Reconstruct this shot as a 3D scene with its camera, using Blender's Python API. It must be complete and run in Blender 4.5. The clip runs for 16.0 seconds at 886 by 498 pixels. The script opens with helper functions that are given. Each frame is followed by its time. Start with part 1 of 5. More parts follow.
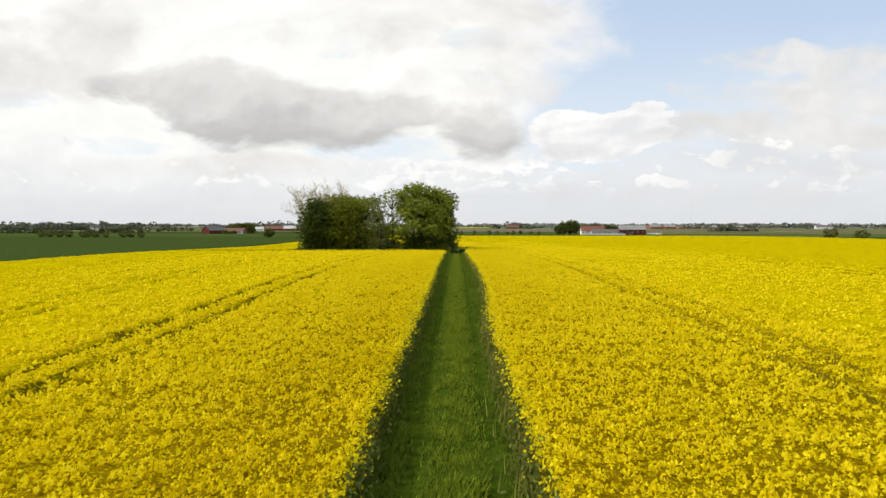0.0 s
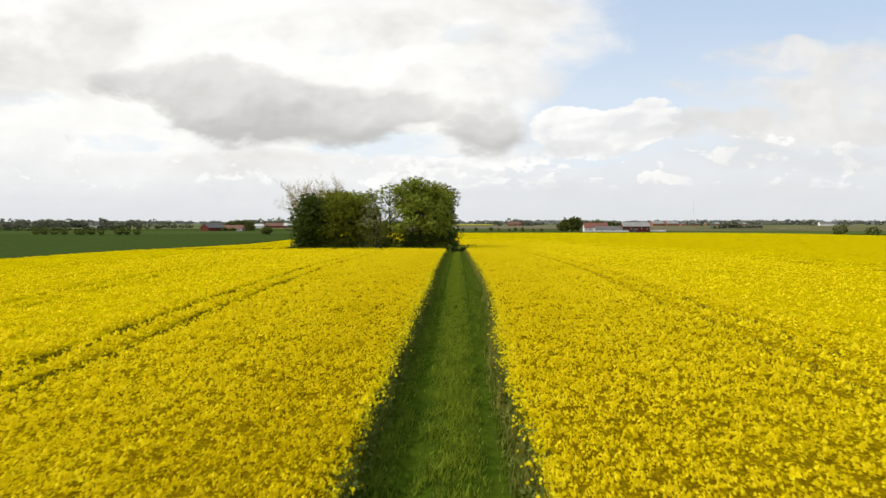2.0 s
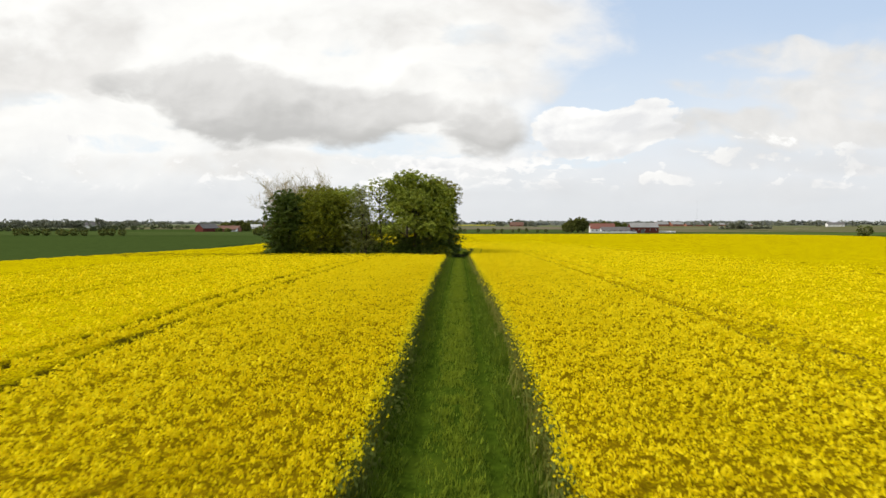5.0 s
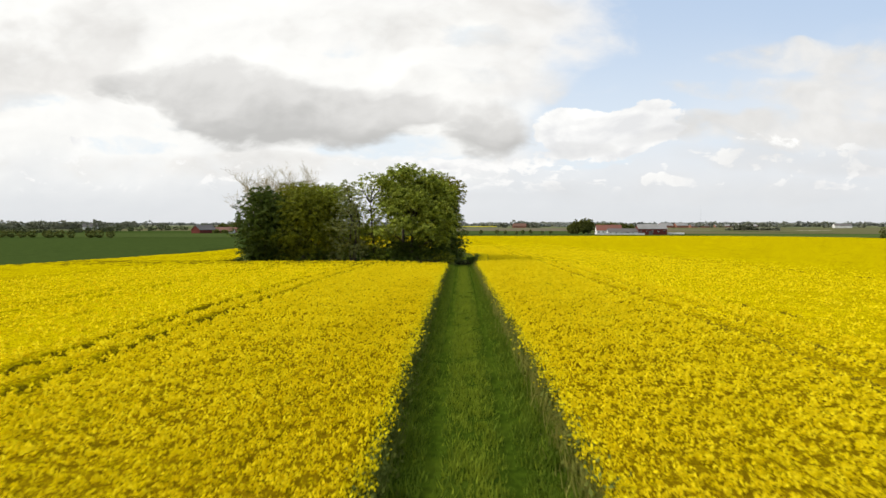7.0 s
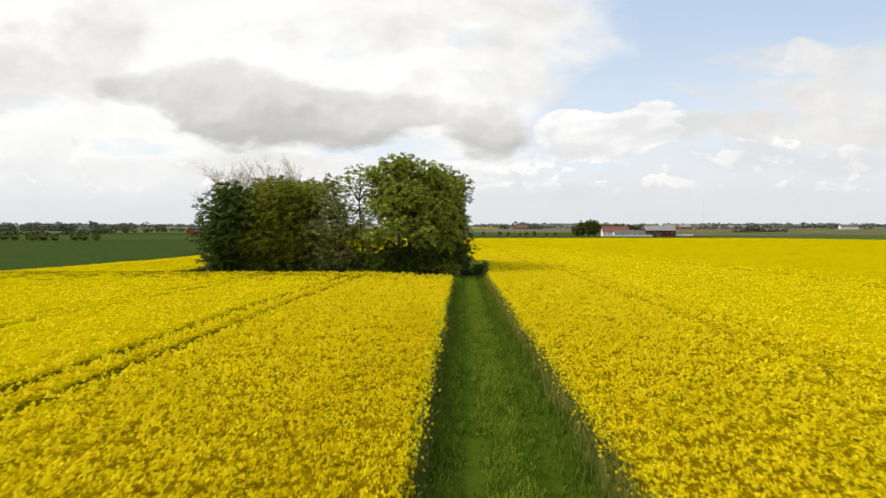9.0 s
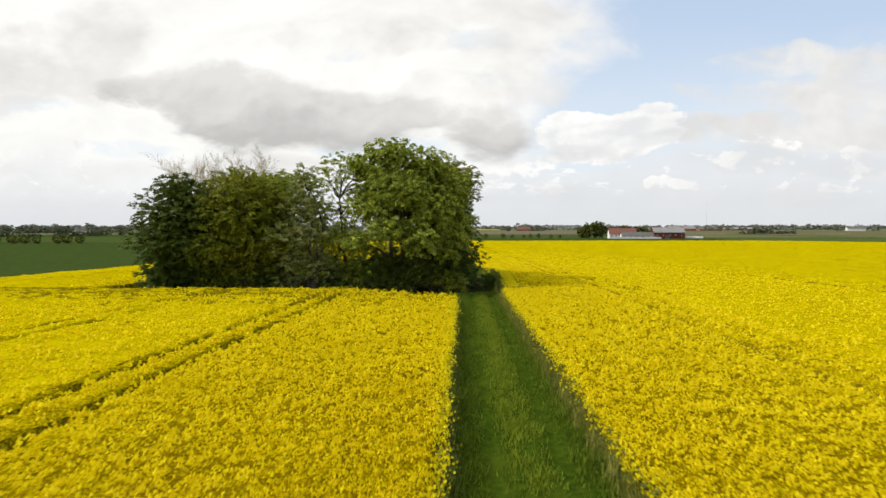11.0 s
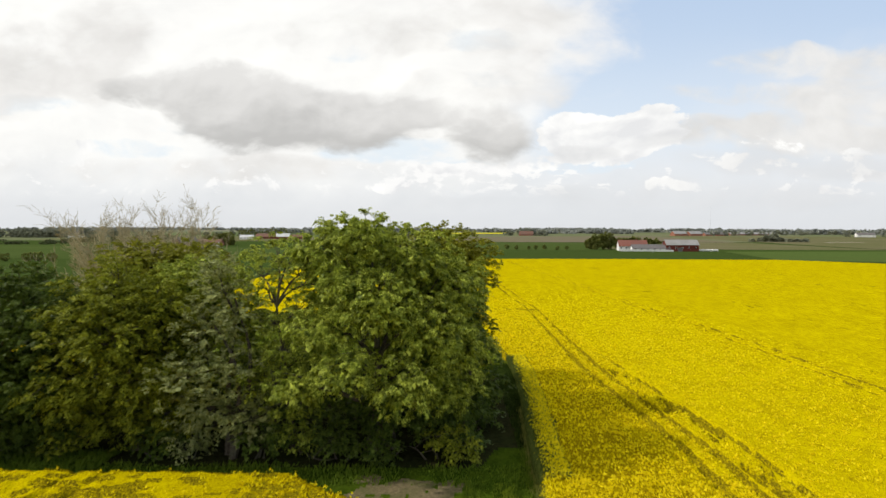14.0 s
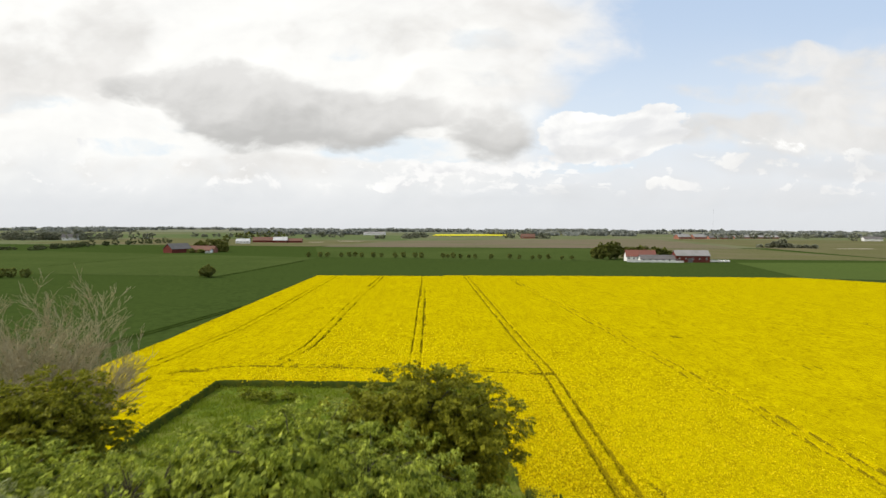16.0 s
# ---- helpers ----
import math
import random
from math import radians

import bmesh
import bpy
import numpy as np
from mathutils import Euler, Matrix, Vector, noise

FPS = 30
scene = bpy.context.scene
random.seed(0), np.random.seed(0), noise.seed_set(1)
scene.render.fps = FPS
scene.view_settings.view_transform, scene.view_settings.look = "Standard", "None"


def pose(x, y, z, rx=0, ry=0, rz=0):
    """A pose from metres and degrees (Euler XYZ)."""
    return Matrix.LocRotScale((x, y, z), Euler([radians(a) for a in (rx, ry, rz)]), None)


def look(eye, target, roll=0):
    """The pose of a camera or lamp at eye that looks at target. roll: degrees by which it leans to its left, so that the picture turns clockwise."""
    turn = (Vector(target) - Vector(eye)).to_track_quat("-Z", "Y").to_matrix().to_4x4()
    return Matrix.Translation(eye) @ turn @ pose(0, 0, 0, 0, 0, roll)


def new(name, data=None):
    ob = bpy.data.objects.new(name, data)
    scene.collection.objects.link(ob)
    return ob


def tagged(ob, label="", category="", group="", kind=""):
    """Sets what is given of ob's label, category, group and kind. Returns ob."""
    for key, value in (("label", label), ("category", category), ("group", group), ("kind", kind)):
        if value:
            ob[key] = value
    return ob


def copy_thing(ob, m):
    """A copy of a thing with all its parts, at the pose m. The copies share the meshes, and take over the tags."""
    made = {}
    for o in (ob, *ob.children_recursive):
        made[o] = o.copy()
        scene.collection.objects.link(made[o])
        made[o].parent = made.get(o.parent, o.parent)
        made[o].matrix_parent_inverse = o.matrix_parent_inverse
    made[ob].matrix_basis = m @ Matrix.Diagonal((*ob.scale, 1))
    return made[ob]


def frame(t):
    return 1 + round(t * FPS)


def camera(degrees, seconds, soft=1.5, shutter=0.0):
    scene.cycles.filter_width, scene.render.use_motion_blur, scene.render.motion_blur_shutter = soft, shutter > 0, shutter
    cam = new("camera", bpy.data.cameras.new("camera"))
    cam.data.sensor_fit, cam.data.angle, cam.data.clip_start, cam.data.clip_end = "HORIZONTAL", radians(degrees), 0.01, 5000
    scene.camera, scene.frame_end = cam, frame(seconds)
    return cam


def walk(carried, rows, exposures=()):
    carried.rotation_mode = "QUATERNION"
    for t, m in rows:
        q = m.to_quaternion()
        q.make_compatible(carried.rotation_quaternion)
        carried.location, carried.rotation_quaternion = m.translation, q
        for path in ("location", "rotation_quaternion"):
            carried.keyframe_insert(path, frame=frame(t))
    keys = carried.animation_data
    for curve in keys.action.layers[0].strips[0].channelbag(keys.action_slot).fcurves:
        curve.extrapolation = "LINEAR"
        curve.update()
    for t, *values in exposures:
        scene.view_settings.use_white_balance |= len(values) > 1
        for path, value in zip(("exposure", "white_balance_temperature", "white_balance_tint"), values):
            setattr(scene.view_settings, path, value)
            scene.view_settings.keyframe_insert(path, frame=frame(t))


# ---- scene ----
cam = camera(77.0, 16.0, shutter=0.3)
METRES, EYE, TILT, LEAN, TURN = 120.0, 5.83, -2.5, 0.0, 0.0
ROWS = [
    (0.0, 0.0000, 0.0000, 0.0000, 0.00, 0.00, -0.00),
    (0.5, 0.0002, 0.0093, 0.0003, 0.04, -0.07, 0.02),
    (1.0, 0.0005, 0.0233, 0.0007, 0.06, -0.15, 0.03),
    (1.5, 0.0014, 0.0410, 0.0015, 0.09, -0.21, 0.05),
    (2.0, 0.0025, 0.0621, 0.0025, 0.14, -0.31, 0.04),
    (2.5, 0.0039, 0.0862, 0.0033, 0.17, -0.35, 0.05),
    (3.0, 0.0049, 0.1127, 0.0045, 0.19, -0.39, 0.03),
    (3.5, 0.0054, 0.1410, 0.0059, 0.22, -0.40, 0.03),
    (4.0, 0.0055, 0.1710, 0.0075, 0.23, -0.35, 0.02),
    (6.5, 0.0071, 0.3299, 0.0154, 0.47, -0.18, 0.01),
    (7.0, 0.0061, 0.3664, 0.0174, 0.50, -0.13, -0.00),
    (7.5, 0.0048, 0.4026, 0.0189, 0.52, -0.07, 0.01),
    (8.0, 0.0039, 0.4387, 0.0210, 0.54, -0.07, 0.04),
    (8.5, 0.0025, 0.4742, 0.0231, 0.56, -0.03, 0.03),
    (9.0, 0.0018, 0.5091, 0.0250, 0.58, 0.01, 0.02),
    (11.5, -0.0005, 0.6881, 0.0353, 0.75, 0.21, 0.03),
    (12.0, -0.0007, 0.7220, 0.0464, 0.75, 0.22, -0.01),
    (12.5, -0.0010, 0.7568, 0.0640, 0.75, 0.28, -0.02),
    (13.0, -0.0012, 0.7921, 0.0832, 0.78, 0.27, -0.07),
    (13.5, -0.0017, 0.8291, 0.1025, 0.80, 0.25, -0.16),
    (14.0, -0.0016, 0.8642, 0.1201, 0.85, 0.26, -0.17),
    (14.5, -0.0014, 0.9039, 0.1388, 0.87, 0.19, -0.20),
    (15.0, -0.0014, 0.9444, 0.1583, 0.87, 0.19, -0.21),
    (15.5, -0.0014, 0.9864, 0.1784, 0.90, 0.17, -0.29),
    (16.0, -0.0014, 1.0283, 0.1984, 0.91, 0.17, -0.33),
]
walk(cam, [(t, pose(0, 0, EYE, TILT, LEAN, TURN) @ pose(METRES * x, METRES * y, METRES * z, 90 + pitch, roll, yaw)) for t, x, y, z, yaw, pitch, roll in ROWS])

# ---- world, sun, exposure ----
SUN_AZ, SUN_EL = radians(-91.0), radians(41.0)     # azimuth from +y towards +x; the sun stands to the left
sun_way = Vector((math.sin(SUN_AZ) * math.cos(SUN_EL), math.cos(SUN_AZ) * math.cos(SUN_EL), math.sin(SUN_EL)))
sun = new("sun", bpy.data.lights.new("sun", "SUN"))
sun.data.energy, sun.data.angle, sun.data.color = 3.0, radians(0.8), (1.0, 0.95, 0.86)
sun.matrix_world = look((0, 0, 60), Vector((0, 0, 60)) - sun_way)
scene.view_settings.exposure = 0.0


class Nodes:
    """A short way to write node trees."""

    def __init__(self, tree):
        self.t = tree
        tree.nodes.clear()

    def add(self, kind, **props):
        n = self.t.nodes.new(kind)
        for k, v in props.items():
            if k == "blend_type":
                n.blend_type = v
            elif k == "data_type":
                n.data_type = v
            elif k == "operation":
                n.operation = v
            elif k == "noise_dimensions":
                n.noise_dimensions = v
        return n

    def put(self, socket, value):
        if hasattr(value, "is_output"):
            self.t.links.new(value, socket)
        else:
            if isinstance(value, (tuple, list)) and len(value) == 3 and socket.type == "RGBA":
                value = (*value, 1)
            socket.default_value = value

    def math(self, op, a, b=0.0, c=0.0):
        n = self.add("ShaderNodeMath", operation=op)
        for i, v in enumerate((a, b, c)):
            self.put(n.inputs[i], v)
        return n.outputs[0]

    def step(self, x, a, b):
        """0 below a, 1 above b, smooth between."""
        n = self.add("ShaderNodeMapRange")
        n.interpolation_type = "SMOOTHSTEP"
        self.put(n.inputs[0], x)
        n.inputs[1].default_value, n.inputs[2].default_value = a, b
        return n.outputs[0]

    def mix(self, f, a, b, blend="MIX"):
        n = self.add("ShaderNodeMix", data_type="RGBA", blend_type=blend)
        self.put(n.inputs[0], f)
        self.put(n.inputs[6], a)
        self.put(n.inputs[7], b)
        return n.outputs[2]

    def noise(self, vec, scale, detail=2.0, rough=0.5, distort=0.0):
        n = self.add("ShaderNodeTexNoise", noise_dimensions="3D")
        self.put(n.inputs["Vector"], vec)
        n.inputs["Scale"].default_value, n.inputs["Detail"].default_value = scale, detail
        n.inputs["Roughness"].default_value, n.inputs["Distortion"].default_value = rough, distort
        return n.outputs["Fac"]

    def place(self):
        return self.add("ShaderNodeNewGeometry").outputs["Position"]


def build_world():
    w = bpy.data.worlds.new("sky")
    w.use_nodes = True
    scene.world = w
    n = Nodes(w.node_tree)
    out, bg = n.add("ShaderNodeOutputWorld"), n.add("ShaderNodeBackground")
    sky = n.add("ShaderNodeTexSky")
    sky.sky_type, sky.sun_disc = "NISHITA", False
    sky.sun_elevation, sky.sun_rotation = SUN_EL, SUN_AZ
    sky.air_density, sky.dust_density = 1.0, 1.5
    blue = n.mix(1.0, sky.outputs[0], (0.105, 0.105, 0.105), "MULTIPLY")
    co = n.add("ShaderNodeTexCoord").outputs["Generated"]
    sep = n.add("ShaderNodeSeparateXYZ")
    n.put(sep.inputs[0], co)
    x, y, z = sep.outputs
    depth = n.math("MAXIMUM", n.math("ABSOLUTE", y), 0.2)
    u, v = n.math("DIVIDE", x, depth), n.math("DIVIDE", z, depth)
    flat = n.add("ShaderNodeCombineXYZ")
    n.put(flat.inputs[0], u), n.put(flat.inputs[1], n.math("MULTIPLY", v, 1.7)), n.put(flat.inputs[2], y)
    p = flat.outputs[0]
    warp = n.math("SUBTRACT", n.noise(p, 3.2, 3, 0.5), 0.5)
    warp2 = n.math("SUBTRACT", n.noise(p, 4.7, 3, 0.5, 0.4), 0.5)
    uw, vw = n.math("MULTIPLY_ADD", warp, 0.12, u), n.math("MULTIPLY_ADD", warp2, 0.06, v)

    def fluff(shift_u, shift_v, scale, detail, rough_):
        """Cloud stuff in lumps, centred on 0, moved a little over the sky."""
        at = n.add("ShaderNodeCombineXYZ")
        n.put(at.inputs[0], n.math("ADD", uw, shift_u)), n.put(at.inputs[1], n.math("MULTIPLY", n.math("ADD", vw, shift_v), 1.7)), n.put(at.inputs[2], y)
        return n.math("SUBTRACT", n.noise(at.outputs[0], scale, detail, rough_), 0.5)

    billow, fine = fluff(0.0, 0.0, 6.5, 6, 0.52), fluff(0.0, 0.0, 19.0, 5, 0.52)
    # the side of a lump that faces the sun is bright, the other dull
    relief = n.math("ADD", n.math("SUBTRACT", fluff(0.0, 0.0, 5.0, 3, 0.5), fluff(-0.035, 0.03, 5.0, 3, 0.5)), n.math("MULTIPLY", n.math("SUBTRACT", fine, fluff(-0.012, 0.011, 19.0, 5, 0.52)), 0.55))

    def puff(cu, cv, ru, rv):
        """1 in the heart of a cloud bank, falling to 0 at its rim."""
        a = n.math("DIVIDE", n.math("SUBTRACT", uw, cu), ru)
        b = n.math("DIVIDE", n.math("SUBTRACT", vw, cv), rv)
        d = n.math("ADD", n.math("MULTIPLY", a, a), n.math("MULTIPLY", b, b))
        return n.math("SUBTRACT", 1.0, n.step(d, 0.0, 2.4))

    def banks(rows, big, small):
        """Cloud banks with lumpy rims, and clear sky away from them."""
        got = 0.0
        for cu, cv, ru, rv, weight in rows:
            one = n.math("MULTIPLY", puff(cu, cv, ru, rv), weight)
            top = n.math("MAXIMUM", got, one)
            got = n.math("ADD", top, n.math("MULTIPLY", n.math("MINIMUM", got, one), 0.25)) if got else one
        lumps = n.math("ADD", n.math("MULTIPLY", billow, big), n.math("MULTIPLY", fine, small))
        return n.math("ADD", got, n.math("MULTIPLY", lumps, n.step(got, 0.0, 0.25)))

    def lit(dull, bright, gain=1.5):
        """Between two greys by the relief."""
        return n.mix(n.math("MULTIPLY_ADD", relief, gain, 0.55), dull, bright)

    # the veil: white on the sun's side, pale blue on the other, white again low down
    edge = n.math("ADD", n.math("MULTIPLY_ADD", v, -0.55, uw), n.math("ADD", n.math("MULTIPLY", billow, 0.30), n.math("MULTIPLY", fine, 0.16)))
    side = n.math("SUBTRACT", 1.0, n.step(edge, -0.04, 0.14))
    low = n.math("SUBTRACT", 1.0, n.step(n.math("MULTIPLY_ADD", billow, -0.14, v), 0.06, 0.20))
    streak = n.math("MULTIPLY", n.step(n.math("MULTIPLY_ADD", billow, 0.5, uw), 0.36, 0.74), n.math("SUBTRACT", 1.0, n.step(n.math("MULTIPLY_ADD", billow, 0.25, v), 0.20, 0.36)))
    veil = n.math("MAXIMUM", n.math("MAXIMUM", side, n.math("MULTIPLY", low, 0.72)), n.math("MULTIPLY", streak, 0.62))
    pale = n.mix(n.step(v, 0.10, 0.42), (0.745, 0.835, 0.93), n.mix(0.8, blue, (0.60, 0.745, 0.955)))
    c = n.mix(veil, pale, n.mix(n.step(uw, 0.0, 0.4), lit((0.93, 0.925, 0.905), (1.06, 1.055, 1.02)), (0.86, 0.86, 0.865)))
    # blue openings in the veil, and a cool grey low down on the sun's side
    c = n.mix(n.math("MULTIPLY", n.math("SUBTRACT", 1.0, n.step(n.math("MULTIPLY_ADD", billow, 0.12, v), 0.03, 0.17)), 0.8), c, lit((0.74, 0.765, 0.79), (0.83, 0.845, 0.86)))
    c = n.mix(n.math("MULTIPLY", n.step(banks(((-0.745, 0.213, 0.076, 0.015, 0.62), (-0.562, 0.140, 0.081, 0.014, 0.62), (-0.095, 0.138, 0.112, 0.024, 0.85), (-0.186, 0.303, 0.043, 0.012, 0.60), (0.063, 0.330, 0.061, 0.022, 0.60), (0.058, 0.254, 0.081, 0.016, 0.50), (0.169, 0.112, 0.223, 0.014, 0.55), (-0.470, 0.183, 0.061, 0.014, 0.30)), 1.9, 1.3), 0.22, 0.80), 0.75), c, (0.76, 0.86, 0.945))
    # thin, dull and creamy sheets
    c = n.mix(n.math("MULTIPLY", n.step(banks(((-0.775, 0.284, 0.086, 0.076, 0.62), (-0.623, 0.310, 0.086, 0.086, 0.50), (-0.156, 0.333, 0.193, 0.035, 0.42), (0.108, 0.310, 0.061, 0.061, 0.50), (0.068, 0.382, 0.122, 0.028, 0.42), (0.189, 0.365, 0.071, 0.026, 0.42), (0.149, 0.239, 0.061, 0.030, 0.42), (0.027, 0.244, 0.091, 0.026, 0.45), (-0.450, 0.102, 0.335, 0.022, 0.40), (0.616, 0.164, 0.223, 0.030, 0.75), (0.667, 0.292, 0.173, 0.026, 0.55), (0.728, 0.228, 0.152, 0.035, 0.60), (0.514, 0.239, 0.122, 0.018, 0.35)), 1.5, 0.8), 0.10, 0.72), 0.9), c, lit((0.755, 0.74, 0.715), (0.885, 0.87, 0.845), 2.2))
    # white heaps, in rows low down and one large one
    crumb = n.math("MULTIPLY", fluff(0.0, 0.0, 44.0, 4, 0.55), 0.75)
    c = n.mix(n.step(n.math("ADD", banks(((0.290, 0.158, 0.096, 0.038, 0.86), (0.342, 0.182, 0.056, 0.026, 0.76), (0.215, 0.172, 0.049, 0.028, 0.70), (0.470, 0.116, 0.046, 0.011, 0.40), (0.585, 0.112, 0.040, 0.012, 0.38), (0.720, 0.134, 0.050, 0.014, 0.36), (0.560, 0.148, 0.070, 0.012, 0.30), (0.140, 0.122, 0.062, 0.014, 0.50), (0.020, 0.098, 0.070, 0.012, 0.46), (-0.090, 0.070, 0.075, 0.010, 0.42), (-0.060, 0.092, 0.05, 0.012, 0.40), (0.382, 0.069, 0.030, 0.011, 0.50), (0.113, 0.110, 0.076, 0.011, 0.50), (0.078, 0.083, 0.051, 0.009, 0.42), (0.763, 0.096, 0.041, 0.012, 0.45), (-0.673, 0.140, 0.061, 0.010, 0.25), (0.697, 0.071, 0.051, 0.009, 0.34)), 0.9, 1.3), crumb), 0.22, 0.44), c, lit((0.82, 0.825, 0.835), (1.06, 1.055, 1.03), 3.0))
    rows = n.math("MULTIPLY", n.step(v, 0.05, 0.075), n.math("SUBTRACT", 1.0, n.step(v, 0.105, 0.14)))
    c = n.mix(n.math("MULTIPLY", n.math("MULTIPLY", n.step(n.math("ADD", n.math("ADD", fine, crumb), n.math("MULTIPLY", puff(0.03, 0.09, 0.16, 0.05), 0.12)), 0.10, 0.24), rows), 0.8), c, (1.0, 0.995, 0.98))
    c = n.mix(n.math("MULTIPLY", n.step(banks(((0.245, 0.134, 0.061, 0.014, 0.65), (0.377, 0.150, 0.043, 0.013, 0.50), (0.616, 0.114, 0.193, 0.026, 0.70), (0.453, 0.056, 0.335, 0.024, 0.55), (0.717, 0.152, 0.091, 0.016, 0.40), (0.088, 0.039, 0.203, 0.012, 0.40)), 1.2, 0.5), 0.16, 0.75), 0.5), c, lit((0.69, 0.695, 0.70), (0.78, 0.78, 0.78)))
    # grey banks
    c = n.mix(n.step(banks(((-0.547, 0.242, 0.063, 0.024, 0.80), (-0.430, 0.254, 0.107, 0.039, 0.95), (-0.344, 0.198, 0.122, 0.056, 1.10), (-0.237, 0.195, 0.102, 0.046, 1.00), (-0.156, 0.191, 0.112, 0.043, 0.95), (-0.161, 0.150, 0.046, 0.020, 0.75), (-0.054, 0.207, 0.076, 0.026, 0.80), (0.075, 0.164, 0.072, 0.043, 1.00)), 1.9, 1.3), 0.16, 0.95), c, n.mix(n.step(n.math("MULTIPLY_ADD", relief, 0.16, n.math("MULTIPLY_ADD", u, 0.10, vw)), 0.11, 0.25), (0.565, 0.56, 0.545), (0.80, 0.79, 0.77)))
    # pale band above the ground
    c = n.mix(n.math("MULTIPLY", n.math("SUBTRACT", 1.0, n.step(v, -0.01, 0.085)), 0.8), c, (0.735, 0.755, 0.78))
    n.put(bg.inputs[0], c)
    bg.inputs[1].default_value = 1.0
    n.put(out.inputs[0], bg.outputs[0])


build_world()

# ---- materials ----


def material(name, colour_of, rough=0.85, translucent=0.0, bump=None, metal=0.0, gloss=0.06):
    """colour_of(nodes) gives the colour socket; bump(nodes) a height socket, its strength and its distance."""
    m = bpy.data.materials.new(name)
    m.use_nodes = True
    n = Nodes(m.node_tree)
    out, bsdf = n.add("ShaderNodeOutputMaterial"), n.add("ShaderNodeBsdfPrincipled")
    colour = colour_of(n)
    n.put(bsdf.inputs["Base Color"], colour)
    bsdf.inputs["Roughness"].default_value, bsdf.inputs["Metallic"].default_value = rough, metal
    bsdf.inputs["Specular IOR Level"].default_value = gloss
    if bump:
        height, strength, distance = bump(n)
        b = n.add("ShaderNodeBump")
        b.inputs["Strength"].default_value, b.inputs["Distance"].default_value = strength, distance
        n.put(b.inputs["Height"], height)
        n.put(bsdf.inputs["Normal"], b.outputs[0])
    shader = bsdf.outputs[0]
    if translucent:
        t, mx = n.add("ShaderNodeBsdfTranslucent"), n.add("ShaderNodeMixShader")
        n.put(t.inputs[0], colour)
        mx.inputs[0].default_value = translucent
        n.put(mx.inputs[1], shader), n.put(mx.inputs[2], t.outputs[0])
        shader = mx.outputs[0]
    n.put(out.inputs[0], shader)
    return m


def two_scale(a, b, c, fine, coarse):
    """Grain between a and b at a fine scale, drifting to c at a coarse one (scales in cycles a metre)."""
    def colour(n):
        p = n.place()
        g = n.mix(n.step(n.noise(p, fine, 3, 0.6), 0.3, 0.7), a, b)
        return n.mix(n.math("MULTIPLY", n.step(n.noise(p, coarse, 3), 0.4, 0.7), 0.7), g, c)
    return colour


def leafy(dark, light, tint, power=1.0):
    """Every leaf a little different, with a slow drift over the crown."""
    def colour(n):
        r = n.add("ShaderNodeNewGeometry").outputs["Random Per Island"]
        spray = n.step(n.noise(n.place(), 2.8, 3, 0.6), 0.34, 0.66)
        c = n.mix(n.math("POWER", n.math("ADD", n.math("MULTIPLY", r, 0.58), n.math("MULTIPLY", spray, 0.45)), power), dark, light)
        return n.mix(n.math("MULTIPLY", n.step(n.noise(n.place(), 0.45, 2), 0.45, 0.65), 0.45), c, tint)
    return colour


def bumps(scale, strength, distance):
    return lambda n: (n.noise(n.place(), scale, 4, 0.6), strength, distance)


def canopy_colour(n):
    """Blossom over leaf and stem: yellow with dark gaps of a few centimetres, thinner and thicker stretches of some metres."""
    p = n.place()
    gap = n.noise(p, 12.0, 3, 0.65)
    drift = n.math("ADD", n.math("MULTIPLY", n.math("SUBTRACT", n.noise(p, 0.35, 3, 0.6), 0.5), 0.16), n.math("MULTIPLY", n.math("SUBTRACT", n.noise(p, 1.6, 3, 0.6), 0.5), 0.14))
    sep = n.add("ShaderNodeSeparateXYZ")
    n.put(sep.inputs[0], p)
    # beside the track the lower storey of leaves lies open between the single heads of blossom
    inner = n.math("MAXIMUM", n.step(n.math("ABSOLUTE", n.math("SUBTRACT", sep.outputs[0], 2.0)), 7.0, 20.0), n.math("MULTIPLY_ADD", n.step(sep.outputs[1], 70.0, 120.0), 0.24, n.math("MULTIPLY", n.step(sep.outputs[1], 140.0, 225.0), 0.76)))
    thick = n.math("MULTIPLY_ADD", inner, 0.14, -0.135)
    bloom = n.step(n.math("ADD", n.math("ADD", gap, drift), thick), 0.37, 0.53)
    yellow = n.mix(n.noise(p, 0.12, 3), (0.475, 0.382, 0.0006), (0.55, 0.45, 0.001))
    # tousled streaks where stems have been bent aside, longer along the drill rows
    long = n.add("ShaderNodeVectorMath", operation="MULTIPLY")
    n.put(long.inputs[0], p)
    long.inputs[1].default_value = (1.0, 0.55, 1.0)
    bent = n.math("MULTIPLY", n.step(n.noise(long.outputs[0], 1.3, 5, 0.72), 0.52, 0.70), n.math("MULTIPLY_ADD", n.step(sep.outputs[1], 160.0, 230.0), 0.35, 0.6))
    rows = n.add("ShaderNodeVectorMath", operation="MULTIPLY")
    n.put(rows.inputs[0], p)
    rows.inputs[1].default_value = (1.0, 0.09, 0.3)
    drill = n.math("MULTIPLY", n.step(n.noise(rows.outputs[0], 1.1, 4, 0.6), 0.50, 0.75), 0.36)
    leaf = n.mix(n.noise(p, 4.0, 2), (0.108, 0.074, 0.002), (0.255, 0.172, 0.002))
    whole = n.math("MULTIPLY", n.math("SUBTRACT", 1.0, bent), n.math("SUBTRACT", 1.0, drill))
    return n.mix(n.math("MULTIPLY", bloom, whole), leaf, yellow)


